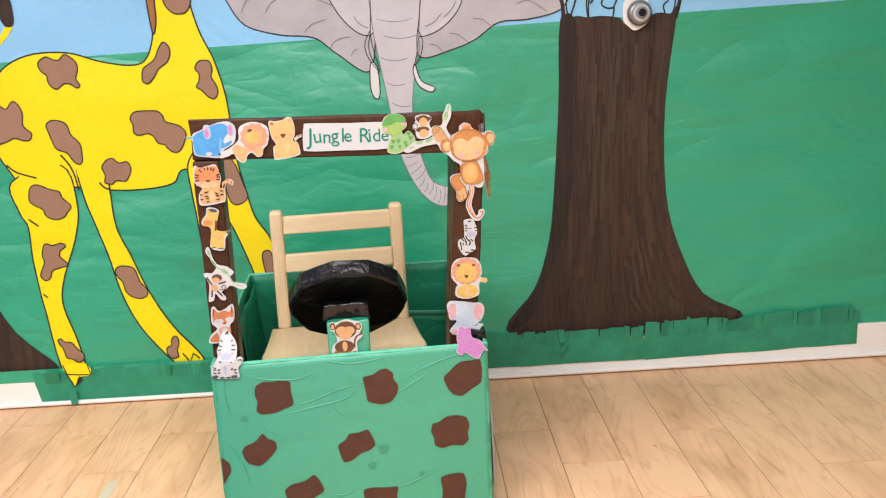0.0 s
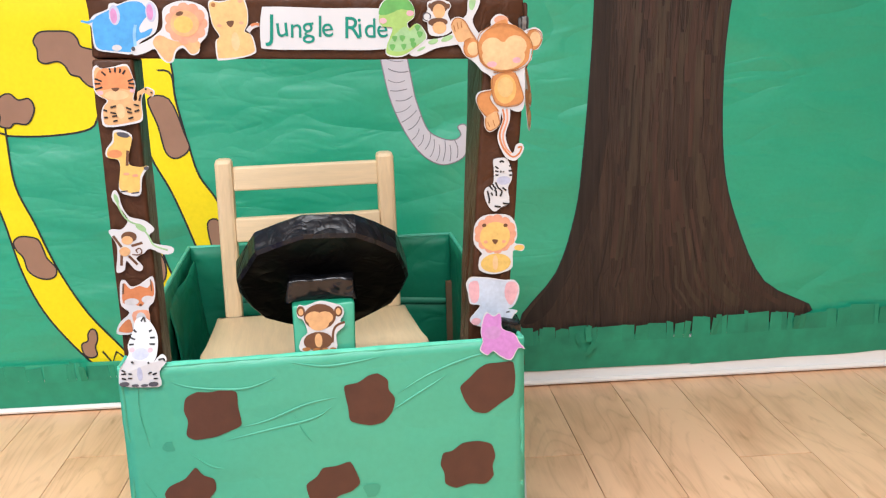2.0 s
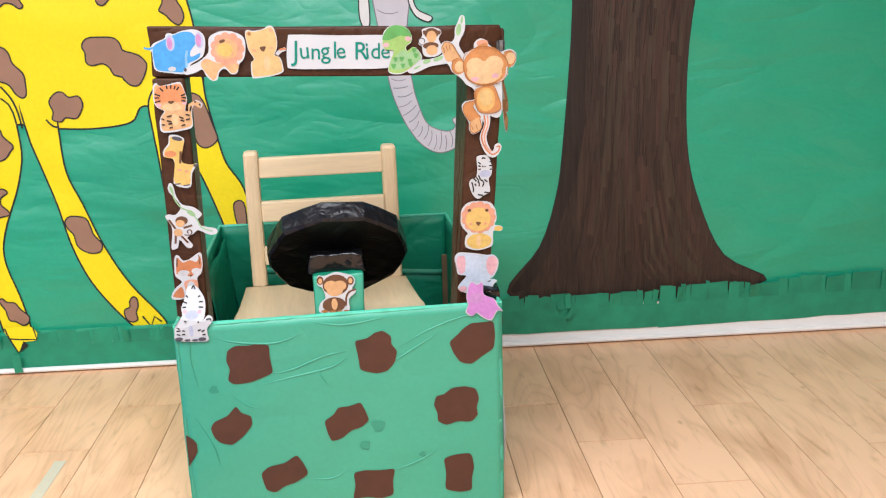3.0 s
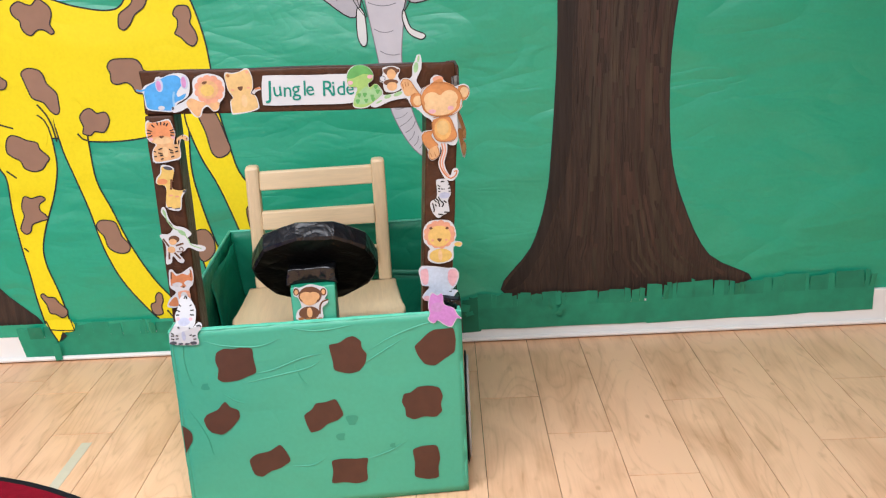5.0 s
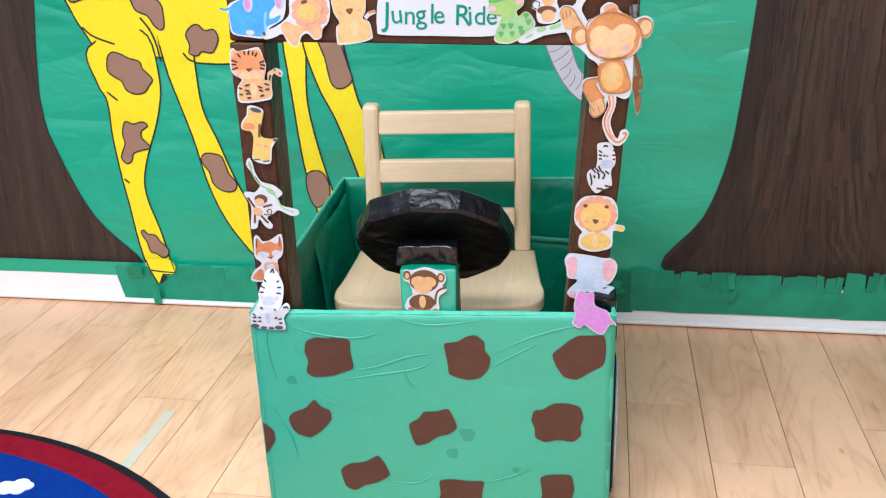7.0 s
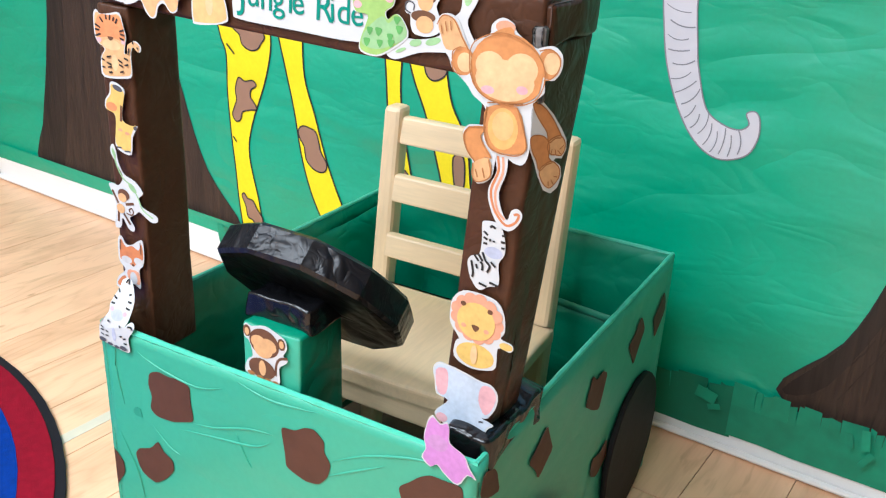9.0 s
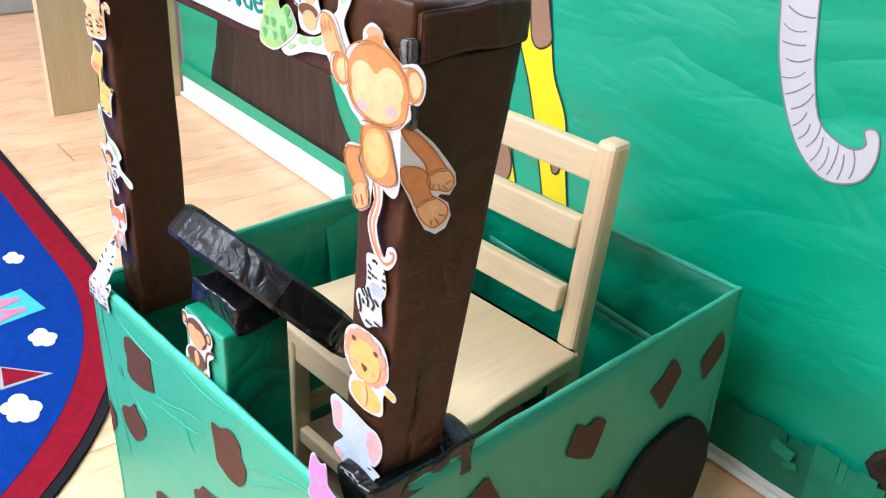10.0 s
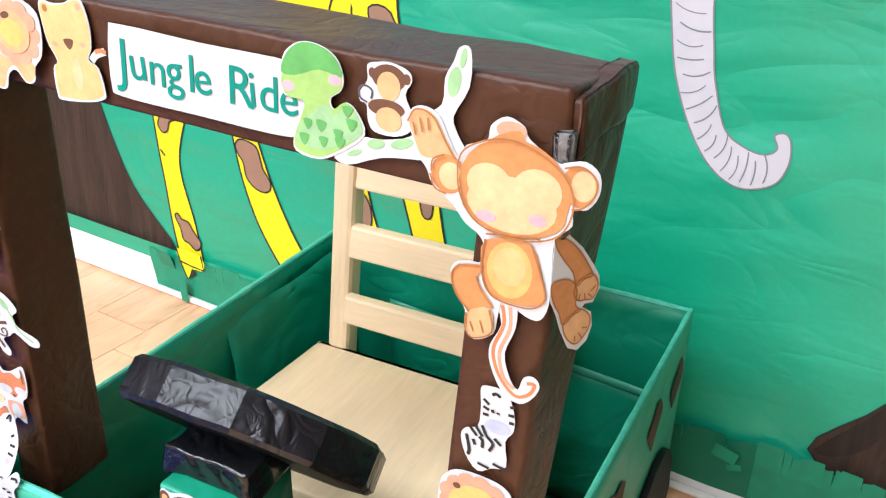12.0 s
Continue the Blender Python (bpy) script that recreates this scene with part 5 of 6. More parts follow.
ob = backing("white-edged printed paper cutout, striped monkey tail", -0.8564,
             [(-0.022, 0.780), (-0.007, 0.779), (-0.006, 0.759), (-0.013, 0.736), (-0.008, 0.716), (-0.001, 0.707), (0.003, 0.719), (0.011, 0.722), (0.016, 0.715), (0.011, 0.703), (0.001, 0.695), (-0.013, 0.701), (-0.024, 0.723), (-0.025, 0.740), (-0.017, 0.760)])
stroke(ob, "rust", 1, 0.0029, [(-0.017, 0.776), (-0.015, 0.760), (-0.022, 0.738), (-0.019, 0.721), (-0.011, 0.708), (-0.001, 0.701), (0.009, 0.707), (0.012, 0.716), (0.006, 0.715)])
stroke(ob, "peach", 2, 0.0029, [(-0.011, 0.776), (-0.010, 0.758), (-0.017, 0.736), (-0.013, 0.716), (-0.004, 0.707)])
ob = backing("white-edged printed paper cutout, black-striped zebra shape", -0.8525,
             [(-0.032, 0.694), (-0.029, 0.699), (-0.016, 0.700), (-0.009, 0.697), (-0.003, 0.679), (-0.003, 0.664), (-0.009, 0.652), (-0.007, 0.628), (-0.019, 0.622), (-0.031, 0.615), (-0.042, 0.627), (-0.047, 0.645), (-0.043, 0.654), (-0.033, 0.659), (-0.031, 0.677)])
blob(ob, "lilac", 1, -0.016, 0.664, 0.0112, 0.0068, 0)
stroke(ob, "black", 2, 0.0027, [(-0.029, 0.687), (-0.024, 0.683)])
stroke(ob, "black", 3, 0.0027, [(-0.029, 0.680), (-0.024, 0.678)])
stroke(ob, "black", 4, 0.0027, [(-0.029, 0.673), (-0.024, 0.673)])
stroke(ob, "black", 5, 0.0027, [(-0.007, 0.686), (-0.003, 0.688)])
stroke(ob, "black", 6, 0.0027, [(-0.008, 0.679), (-0.003, 0.679)])
stroke(ob, "black", 7, 0.0027, [(-0.007, 0.672), (-0.003, 0.672)])
stroke(ob, "black", 8, 0.0027, [(-0.022, 0.693), (-0.019, 0.695), (-0.015, 0.693)])
stroke(ob, "black", 9, 0.0027, [(-0.039, 0.657), (-0.033, 0.650)])
stroke(ob, "black", 10, 0.0027, [(-0.034, 0.659), (-0.028, 0.651)])
stroke(ob, "black", 11, 0.0027, [(-0.029, 0.662), (-0.025, 0.653)])
stroke(ob, "black", 12, 0.0027, [(-0.042, 0.649), (-0.039, 0.635), (-0.040, 0.629)])
stroke(ob, "black", 13, 0.0027, [(-0.031, 0.650), (-0.028, 0.647), (-0.028, 0.640)])
stroke(ob, "black", 14, 0.0027, [(-0.025, 0.653), (-0.019, 0.647), (-0.022, 0.639)])
stroke(ob, "black", 15, 0.0027, [(-0.036, 0.646), (-0.034, 0.641)])
stroke(ob, "black", 16, 0.0027, [(-0.018, 0.653), (-0.012, 0.648)])
stroke(ob, "black", 17, 0.0027, [(-0.031, 0.624), (-0.021, 0.622)])
stroke(ob, "black", 18, 0.0027, [(-0.018, 0.628), (-0.007, 0.626)])
stroke(ob, "black", 19, 0.0027, [(-0.021, 0.680), (-0.020, 0.677)])
stroke(ob, "black", 20, 0.0027, [(-0.016, 0.679), (-0.016, 0.677)])
ob = backing("white-edged printed paper cutout, golden lion shape with orange mane", -0.8530,
             [(-0.065, 0.582), (-0.062, 0.597), (-0.050, 0.609), (-0.029, 0.611), (-0.007, 0.607), (0.003, 0.592), (0.005, 0.572), (0.001, 0.562), (0.014, 0.559), (0.017, 0.553), (0.012, 0.548), (-0.002, 0.549), (-0.003, 0.523), (-0.017, 0.515), (-0.038, 0.513), (-0.057, 0.522), (-0.056, 0.542), (-0.052, 0.548), (-0.064, 0.564)])
blob(ob, "yellow", 1, -0.030, 0.531, 0.0245, 0.0157, 0)
blob(ob, "yellow", 2, 0.008, 0.554, 0.0083, 0.0047, 0)
blob(ob, "peach", 3, -0.005, 0.577, 0.0086, 0.0086, 0)
blob(ob, "peach", 4, -0.008, 0.567, 0.0086, 0.0086, 0)
blob(ob, "peach", 5, -0.016, 0.559, 0.0086, 0.0086, 0)
blob(ob, "peach", 6, -0.027, 0.555, 0.0086, 0.0086, 0)
blob(ob, "peach", 7, -0.039, 0.557, 0.0086, 0.0086, 0)
blob(ob, "peach", 8, -0.049, 0.564, 0.0086, 0.0086, 0)
blob(ob, "peach", 9, -0.055, 0.575, 0.0086, 0.0086, 0)
blob(ob, "peach", 10, -0.055, 0.586, 0.0086, 0.0086, 0)
blob(ob, "peach", 11, -0.049, 0.595, 0.0086, 0.0086, 0)
blob(ob, "peach", 12, -0.039, 0.601, 0.0086, 0.0086, 0)
blob(ob, "peach", 13, -0.027, 0.602, 0.0086, 0.0086, 0)
blob(ob, "peach", 14, -0.015, 0.597, 0.0086, 0.0086, 0)
blob(ob, "peach", 15, -0.007, 0.588, 0.0086, 0.0086, 0)
blob(ob, "gold", 16, -0.031, 0.575, 0.0242, 0.0236, 0)
blob(ob, "cream", 17, -0.031, 0.532, 0.0044, 0.0124, 0)
blob(ob, "brown", 18, -0.048, 0.594, 0.0035, 0.0030, 0)
blob(ob, "brown", 19, -0.014, 0.592, 0.0035, 0.0030, 0)
tint(ob, "brown", 20, [(-0.036, 0.570), (-0.026, 0.569), (-0.031, 0.562)])
blob(ob, "peach", 21, -0.046, 0.567, 0.0033, 0.0027, 0)
blob(ob, "peach", 22, -0.017, 0.566, 0.0033, 0.0027, 0)
ob = backing("white-edged printed paper cutout, pale elephant shape with pink ears", -0.8600,
             [(-0.080, 0.502), (-0.073, 0.512), (-0.061, 0.512), (-0.040, 0.509), (-0.018, 0.504), (-0.003, 0.503), (0.006, 0.492), (0.004, 0.475), (-0.005, 0.460), (-0.013, 0.457), (0.003, 0.453), (-0.005, 0.444), (-0.010, 0.425), (-0.022, 0.423), (-0.056, 0.431), (-0.074, 0.441), (-0.072, 0.450), (-0.058, 0.466), (-0.074, 0.470), (-0.077, 0.486)])
tint(ob, "pale", 1, [(-0.078, 0.500), (-0.071, 0.510), (-0.060, 0.510), (-0.040, 0.507), (-0.019, 0.503), (-0.005, 0.502), (0.004, 0.491), (0.002, 0.474), (-0.006, 0.460), (-0.014, 0.458), (0.001, 0.454), (-0.007, 0.445), (-0.011, 0.427), (-0.023, 0.425), (-0.055, 0.433), (-0.072, 0.442), (-0.070, 0.451), (-0.057, 0.466), (-0.072, 0.470), (-0.075, 0.485)])
tint(ob, "rose", 2, [(-0.076, 0.500), (-0.064, 0.506), (-0.059, 0.497), (-0.061, 0.474), (-0.072, 0.473)])
tint(ob, "rose", 3, [(-0.015, 0.498), (-0.003, 0.500), (0.004, 0.490), (0.000, 0.473), (-0.009, 0.463), (-0.018, 0.479)])
blob(ob, "rose", 4, -0.065, 0.441, 0.0077, 0.0059, 0)
stroke(ob, "grey", 5, 0.0024, [(-0.016, 0.452), (-0.010, 0.453)])
ob = backing("white-edged printed paper cutout, purple hippo shape", -0.8995,
             [(-0.060, 0.463), (-0.055, 0.467), (-0.045, 0.460), (-0.036, 0.465), (-0.033, 0.455), (-0.031, 0.439), (-0.012, 0.430), (-0.004, 0.416), (0.005, 0.404), (-0.006, 0.406), (-0.018, 0.388), (-0.036, 0.396), (-0.047, 0.405), (-0.056, 0.399), (-0.068, 0.408), (-0.063, 0.421), (-0.066, 0.436), (-0.063, 0.454)])
tint(ob, "violet", 1, [(-0.059, 0.461), (-0.054, 0.465), (-0.045, 0.459), (-0.036, 0.463), (-0.033, 0.454), (-0.032, 0.439), (-0.013, 0.430), (-0.006, 0.416), (0.003, 0.405), (-0.007, 0.407), (-0.019, 0.390), (-0.036, 0.398), (-0.046, 0.406), (-0.055, 0.400), (-0.066, 0.409), (-0.062, 0.422), (-0.065, 0.435), (-0.062, 0.453)])
blob(ob, "mauve", 2, -0.047, 0.434, 0.0133, 0.0104, 0)
ob = backing("white-edged printed paper cutout, striped tiger shape", -0.8570,
             [(-0.605, 0.854), (-0.599, 0.861), (-0.593, 0.856), (-0.577, 0.858), (-0.558, 0.861), (-0.552, 0.844), (-0.549, 0.830), (-0.554, 0.811), (-0.548, 0.809), (-0.547, 0.820), (-0.541, 0.825), (-0.533, 0.828), (-0.524, 0.822), (-0.527, 0.814), (-0.538, 0.820), (-0.543, 0.806), (-0.544, 0.782), (-0.558, 0.776), (-0.595, 0.773), (-0.600, 0.787), (-0.597, 0.801), (-0.590, 0.811), (-0.601, 0.818), (-0.606, 0.829)])
tint(ob, "tan", 1, [(-0.603, 0.852), (-0.597, 0.858), (-0.591, 0.854), (-0.576, 0.856), (-0.558, 0.858), (-0.553, 0.842), (-0.550, 0.829), (-0.555, 0.811), (-0.549, 0.810), (-0.548, 0.820), (-0.543, 0.824), (-0.535, 0.827), (-0.526, 0.822), (-0.529, 0.814), (-0.539, 0.820), (-0.544, 0.807), (-0.545, 0.785), (-0.559, 0.779), (-0.593, 0.776), (-0.597, 0.789), (-0.595, 0.802), (-0.588, 0.811), (-0.599, 0.818), (-0.604, 0.829)])
tint(ob, "orange", 2, [(-0.604, 0.835), (-0.596, 0.854), (-0.577, 0.856), (-0.558, 0.856), (-0.551, 0.835), (-0.555, 0.825), (-0.576, 0.828), (-0.598, 0.826)])
blob(ob, "cream", 3, -0.576, 0.818, 0.0166, 0.0069, 0)
blob(ob, "cream", 4, -0.573, 0.795, 0.0059, 0.0107, 0)
blob(ob, "rose", 5, -0.598, 0.822, 0.0043, 0.0032, 0)
blob(ob, "rose", 6, -0.554, 0.824, 0.0037, 0.0032, 0)
tint(ob, "brown", 7, [(-0.582, 0.828), (-0.571, 0.828), (-0.577, 0.823)])
stroke(ob, "black", 8, 0.0024, [(-0.603, 0.842), (-0.594, 0.838)])
stroke(ob, "black", 9, 0.0024, [(-0.604, 0.835), (-0.596, 0.835)])
stroke(ob, "black", 10, 0.0024, [(-0.604, 0.827), (-0.594, 0.830)])
stroke(ob, "black", 11, 0.0024, [(-0.593, 0.852), (-0.588, 0.846)])
stroke(ob, "black", 12, 0.0024, [(-0.582, 0.856), (-0.581, 0.850)])
stroke(ob, "black", 13, 0.0024, [(-0.574, 0.857), (-0.575, 0.850)])
stroke(ob, "black", 14, 0.0024, [(-0.567, 0.855), (-0.569, 0.849)])
stroke(ob, "black", 15, 0.0024, [(-0.561, 0.853), (-0.565, 0.847)])
stroke(ob, "black", 16, 0.0024, [(-0.551, 0.840), (-0.559, 0.837)])
stroke(ob, "black", 17, 0.0024, [(-0.550, 0.833), (-0.558, 0.834)])
stroke(ob, "black", 18, 0.0024, [(-0.552, 0.827), (-0.559, 0.829)])
stroke(ob, "black", 19, 0.0024, [(-0.596, 0.798), (-0.591, 0.796)])
stroke(ob, "black", 20, 0.0024, [(-0.596, 0.787), (-0.591, 0.787)])
stroke(ob, "black", 21, 0.0024, [(-0.587, 0.794), (-0.579, 0.792)])
stroke(ob, "black", 22, 0.0024, [(-0.586, 0.801), (-0.578, 0.803)])
stroke(ob, "black", 23, 0.0024, [(-0.585, 0.788), (-0.578, 0.789)])
stroke(ob, "black", 24, 0.0024, [(-0.584, 0.781), (-0.578, 0.782)])
stroke(ob, "black", 25, 0.0024, [(-0.565, 0.800), (-0.558, 0.797)])
stroke(ob, "black", 26, 0.0024, [(-0.564, 0.794), (-0.557, 0.792)])
stroke(ob, "black", 27, 0.0024, [(-0.554, 0.804), (-0.547, 0.802)])
stroke(ob, "black", 28, 0.0024, [(-0.554, 0.794), (-0.547, 0.796)])
stroke(ob, "black", 29, 0.0024, [(-0.546, 0.809), (-0.543, 0.818)])
stroke(ob, "black", 30, 0.0024, [(-0.536, 0.824), (-0.535, 0.827)])
stroke(ob, "black", 31, 0.0024, [(-0.529, 0.821), (-0.527, 0.819)])
stroke(ob, "black", 32, 0.0024, [(-0.563, 0.784), (-0.556, 0.786)])
ob = backing("white-edged printed paper cutout, yellow giraffe shape", -0.8570,
             [(-0.586, 0.767), (-0.575, 0.768), (-0.561, 0.760), (-0.565, 0.744), (-0.569, 0.718), (-0.551, 0.712), (-0.542, 0.714), (-0.553, 0.697), (-0.558, 0.672), (-0.577, 0.673), (-0.587, 0.682), (-0.582, 0.710), (-0.584, 0.725), (-0.599, 0.730), (-0.598, 0.742), (-0.589, 0.753)])
tint(ob, "yellow", 1, [(-0.585, 0.764), (-0.575, 0.764), (-0.562, 0.757), (-0.565, 0.742), (-0.570, 0.719), (-0.552, 0.713), (-0.545, 0.715), (-0.555, 0.700), (-0.559, 0.676), (-0.576, 0.677), (-0.586, 0.685), (-0.582, 0.711), (-0.583, 0.725), (-0.597, 0.729), (-0.596, 0.741), (-0.587, 0.751)])
blob(ob, "orange", 2, -0.587, 0.734, 0.0101, 0.0061, 0)
stroke(ob, "brown", 3, 0.0040, [(-0.569, 0.738), (-0.572, 0.716)])
blob(ob, "grey", 4, -0.573, 0.761, 0.0091, 0.0037, -15)
stroke(ob, "grey", 5, 0.0021, [(-0.585, 0.678), (-0.575, 0.679)])
stroke(ob, "grey", 6, 0.0021, [(-0.570, 0.675), (-0.559, 0.676)])
blob(ob, "grey", 7, -0.546, 0.711, 0.0037, 0.0027, 0)
blob(ob, "peach", 8, -0.574, 0.704, 0.0043, 0.0021, 0)
blob(ob, "peach", 9, -0.562, 0.701, 0.0043, 0.0021, 0)
ob = backing("white-edged printed paper cutout, brown monkey shape on a green vine", -0.8570,
             [(-0.608, 0.619), (-0.601, 0.623), (-0.589, 0.622), (-0.579, 0.638), (-0.597, 0.665), (-0.597, 0.677), (-0.592, 0.681), (-0.588, 0.673), (-0.585, 0.656), (-0.576, 0.640), (-0.557, 0.634), (-0.543, 0.620), (-0.552, 0.610), (-0.546, 0.598), (-0.521, 0.591), (-0.520, 0.582), (-0.533, 0.580), (-0.552, 0.590), (-0.561, 0.584), (-0.565, 0.582), (-0.573, 0.576), (-0.565, 0.564), (-0.568, 0.557), (-0.577, 0.560), (-0.587, 0.574), (-0.591, 0.560), (-0.599, 0.556), (-0.603, 0.560), (-0.599, 0.584), (-0.599, 0.601)])
stroke(ob, "leaf", 1, 0.0025, [(-0.593, 0.674), (-0.589, 0.653), (-0.579, 0.635), (-0.564, 0.626), (-0.553, 0.611), (-0.546, 0.595), (-0.527, 0.586)])
blob(ob, "leaf", 2, -0.562, 0.623, 0.0088, 0.0044, -40)
blob(ob, "leaf", 3, -0.592, 0.668, 0.0027, 0.0077, 15)
stroke(ob, "brown", 4, 0.0038, [(-0.602, 0.613), (-0.592, 0.595)])
stroke(ob, "brown", 5, 0.0038, [(-0.578, 0.596), (-0.562, 0.600)])
stroke(ob, "brown", 6, 0.0038, [(-0.593, 0.583), (-0.595, 0.567)])
stroke(ob, "brown", 7, 0.0038, [(-0.583, 0.581), (-0.572, 0.567)])
stroke(ob, "brown", 8, 0.0019, [(-0.578, 0.583), (-0.568, 0.582), (-0.564, 0.587), (-0.567, 0.592), (-0.572, 0.589), (-0.570, 0.585)])
blob(ob, "brown", 9, -0.580, 0.610, 0.0110, 0.0082, 0)
blob(ob, "tan", 10, -0.583, 0.605, 0.0079, 0.0066, 0)
blob(ob, "tan", 11, -0.588, 0.588, 0.0079, 0.0071, 0)
ob = backing("white-edged printed paper cutout, orange fox shape", -0.8575,
             [(-0.599, 0.542), (-0.592, 0.544), (-0.585, 0.534), (-0.573, 0.536), (-0.556, 0.547), (-0.551, 0.543), (-0.551, 0.522), (-0.555, 0.507), (-0.563, 0.498), (-0.563, 0.471), (-0.577, 0.475), (-0.589, 0.462), (-0.612, 0.463), (-0.606, 0.480), (-0.591, 0.493), (-0.601, 0.504), (-0.602, 0.519)])
tint(ob, "rust", 1, [(-0.599, 0.510), (-0.595, 0.540), (-0.586, 0.530), (-0.573, 0.534), (-0.561, 0.530), (-0.554, 0.541), (-0.553, 0.519), (-0.565, 0.510), (-0.574, 0.502), (-0.589, 0.509)])
blob(ob, "white", 2, -0.563, 0.512, 0.0088, 0.0060, 0)
blob(ob, "white", 3, -0.586, 0.510, 0.0104, 0.0055, 0)
tint(ob, "rust", 4, [(-0.609, 0.467), (-0.602, 0.478), (-0.592, 0.484), (-0.589, 0.473), (-0.591, 0.464)])
tint(ob, "peach", 5, [(-0.586, 0.494), (-0.564, 0.495), (-0.564, 0.477), (-0.577, 0.478), (-0.585, 0.476)])
blob(ob, "white", 6, -0.575, 0.484, 0.0071, 0.0093, 0)
blob(ob, "brown", 7, -0.574, 0.504, 0.0025, 0.0019, 0)
stroke(ob, "brown", 8, 0.0027, [(-0.595, 0.539), (-0.597, 0.523)])
stroke(ob, "brown", 9, 0.0016, [(-0.556, 0.543), (-0.556, 0.525)])
ob = backing("white-edged printed paper cutout, seated zebra shape with dark stripes", -0.8995,
             [(-0.584, 0.474), (-0.581, 0.486), (-0.569, 0.489), (-0.559, 0.481), (-0.550, 0.463), (-0.552, 0.439), (-0.557, 0.430), (-0.547, 0.439), (-0.540, 0.437), (-0.539, 0.429), (-0.550, 0.415), (-0.549, 0.395), (-0.566, 0.393), (-0.605, 0.398), (-0.608, 0.410), (-0.605, 0.425), (-0.592, 0.442), (-0.593, 0.454)])
blob(ob, "lilac", 1, -0.575, 0.442, 0.0123, 0.0075, 0)
blob(ob, "rose", 2, -0.587, 0.448, 0.0038, 0.0032, 0)
blob(ob, "rose", 3, -0.561, 0.446, 0.0038, 0.0032, 0)
blob(ob, "lilac", 4, -0.578, 0.414, 0.0040, 0.0102, 0)
stroke(ob, "black", 5, 0.0024, [(-0.591, 0.455), (-0.584, 0.455)])
stroke(ob, "black", 6, 0.0024, [(-0.589, 0.464), (-0.582, 0.461)])
stroke(ob, "black", 7, 0.0024, [(-0.584, 0.474), (-0.580, 0.470)])
stroke(ob, "black", 8, 0.0024, [(-0.554, 0.453), (-0.562, 0.454)])
stroke(ob, "black", 9, 0.0024, [(-0.554, 0.462), (-0.561, 0.462)])
stroke(ob, "black", 10, 0.0024, [(-0.558, 0.472), (-0.562, 0.470)])
stroke(ob, "black", 11, 0.0024, [(-0.603, 0.422), (-0.598, 0.419)])
stroke(ob, "black", 12, 0.0024, [(-0.604, 0.416), (-0.597, 0.416)])
stroke(ob, "black", 13, 0.0024, [(-0.594, 0.416), (-0.589, 0.415)])
stroke(ob, "black", 14, 0.0024, [(-0.604, 0.410), (-0.598, 0.408)])
stroke(ob, "black", 15, 0.0024, [(-0.595, 0.409), (-0.589, 0.409)])
stroke(ob, "black", 16, 0.0024, [(-0.554, 0.414), (-0.560, 0.412)])
stroke(ob, "black", 17, 0.0024, [(-0.553, 0.406), (-0.559, 0.406)])
stroke(ob, "black", 18, 0.0024, [(-0.561, 0.416), (-0.566, 0.414)])
stroke(ob, "black", 19, 0.0024, [(-0.565, 0.431), (-0.563, 0.429)])
stroke(ob, "black", 20, 0.0024, [(-0.589, 0.433), (-0.585, 0.432)])
stroke(ob, "black", 21, 0.0024, [(-0.573, 0.484), (-0.569, 0.489), (-0.567, 0.483)])
stroke(ob, "black", 22, 0.0024, [(-0.550, 0.433), (-0.543, 0.434), (-0.541, 0.431)])
blob(ob, "grey", 23, -0.601, 0.401, 0.0072, 0.0035, 0)
blob(ob, "grey", 24, -0.560, 0.398, 0.0072, 0.0035, 0)
blob(ob, "grey", 25, -0.586, 0.398, 0.0054, 0.0021, 0)
blob(ob, "grey", 26, -0.573, 0.397, 0.0054, 0.0021, 0)
ob = backing("white-edged printed paper cutout, seated brown monkey shape", -0.8890,
             [(-0.345, 0.488), (-0.341, 0.496), (-0.331, 0.494), (-0.310, 0.500), (-0.290, 0.495), (-0.277, 0.489), (-0.275, 0.477), (-0.281, 0.467), (-0.274, 0.463), (-0.277, 0.457), (-0.288, 0.447), (-0.289, 0.423), (-0.319, 0.420), (-0.344, 0.427), (-0.340, 0.445), (-0.331, 0.453), (-0.336, 0.472), (-0.344, 0.477)])
stroke(ob, "brown", 1, 0.0037, [(-0.294, 0.435), (-0.292, 0.452), (-0.286, 0.461), (-0.274, 0.465)])
blob(ob, "brown", 2, -0.339, 0.486, 0.0063, 0.0080, 0)
blob(ob, "brown", 3, -0.283, 0.482, 0.0063, 0.0080, 0)
blob(ob, "tan", 4, -0.339, 0.485, 0.0037, 0.0051, 0)
blob(ob, "tan", 5, -0.283, 0.482, 0.0037, 0.0051, 0)
blob(ob, "brown", 6, -0.311, 0.476, 0.0242, 0.0194, 0)
blob(ob, "tan", 7, -0.320, 0.475, 0.0128, 0.0097, 0)
blob(ob, "tan", 8, -0.304, 0.474, 0.0128, 0.0097, 0)
blob(ob, "tan", 9, -0.313, 0.467, 0.0154, 0.0120, 0)
blob(ob, "brown", 10, -0.316, 0.439, 0.0216, 0.0142, 0)
blob(ob, "tan", 11, -0.315, 0.440, 0.0057, 0.0108, 0)
blob(ob, "ochre", 12, -0.334, 0.428, 0.0063, 0.0028, 0)
blob(ob, "ochre", 13, -0.319, 0.426, 0.0057, 0.0028, 0)
blob(ob, "ochre", 14, -0.306, 0.425, 0.0057, 0.0028, 0)
blob(ob, "ochre", 15, -0.294, 0.425, 0.0051, 0.0028, 0)


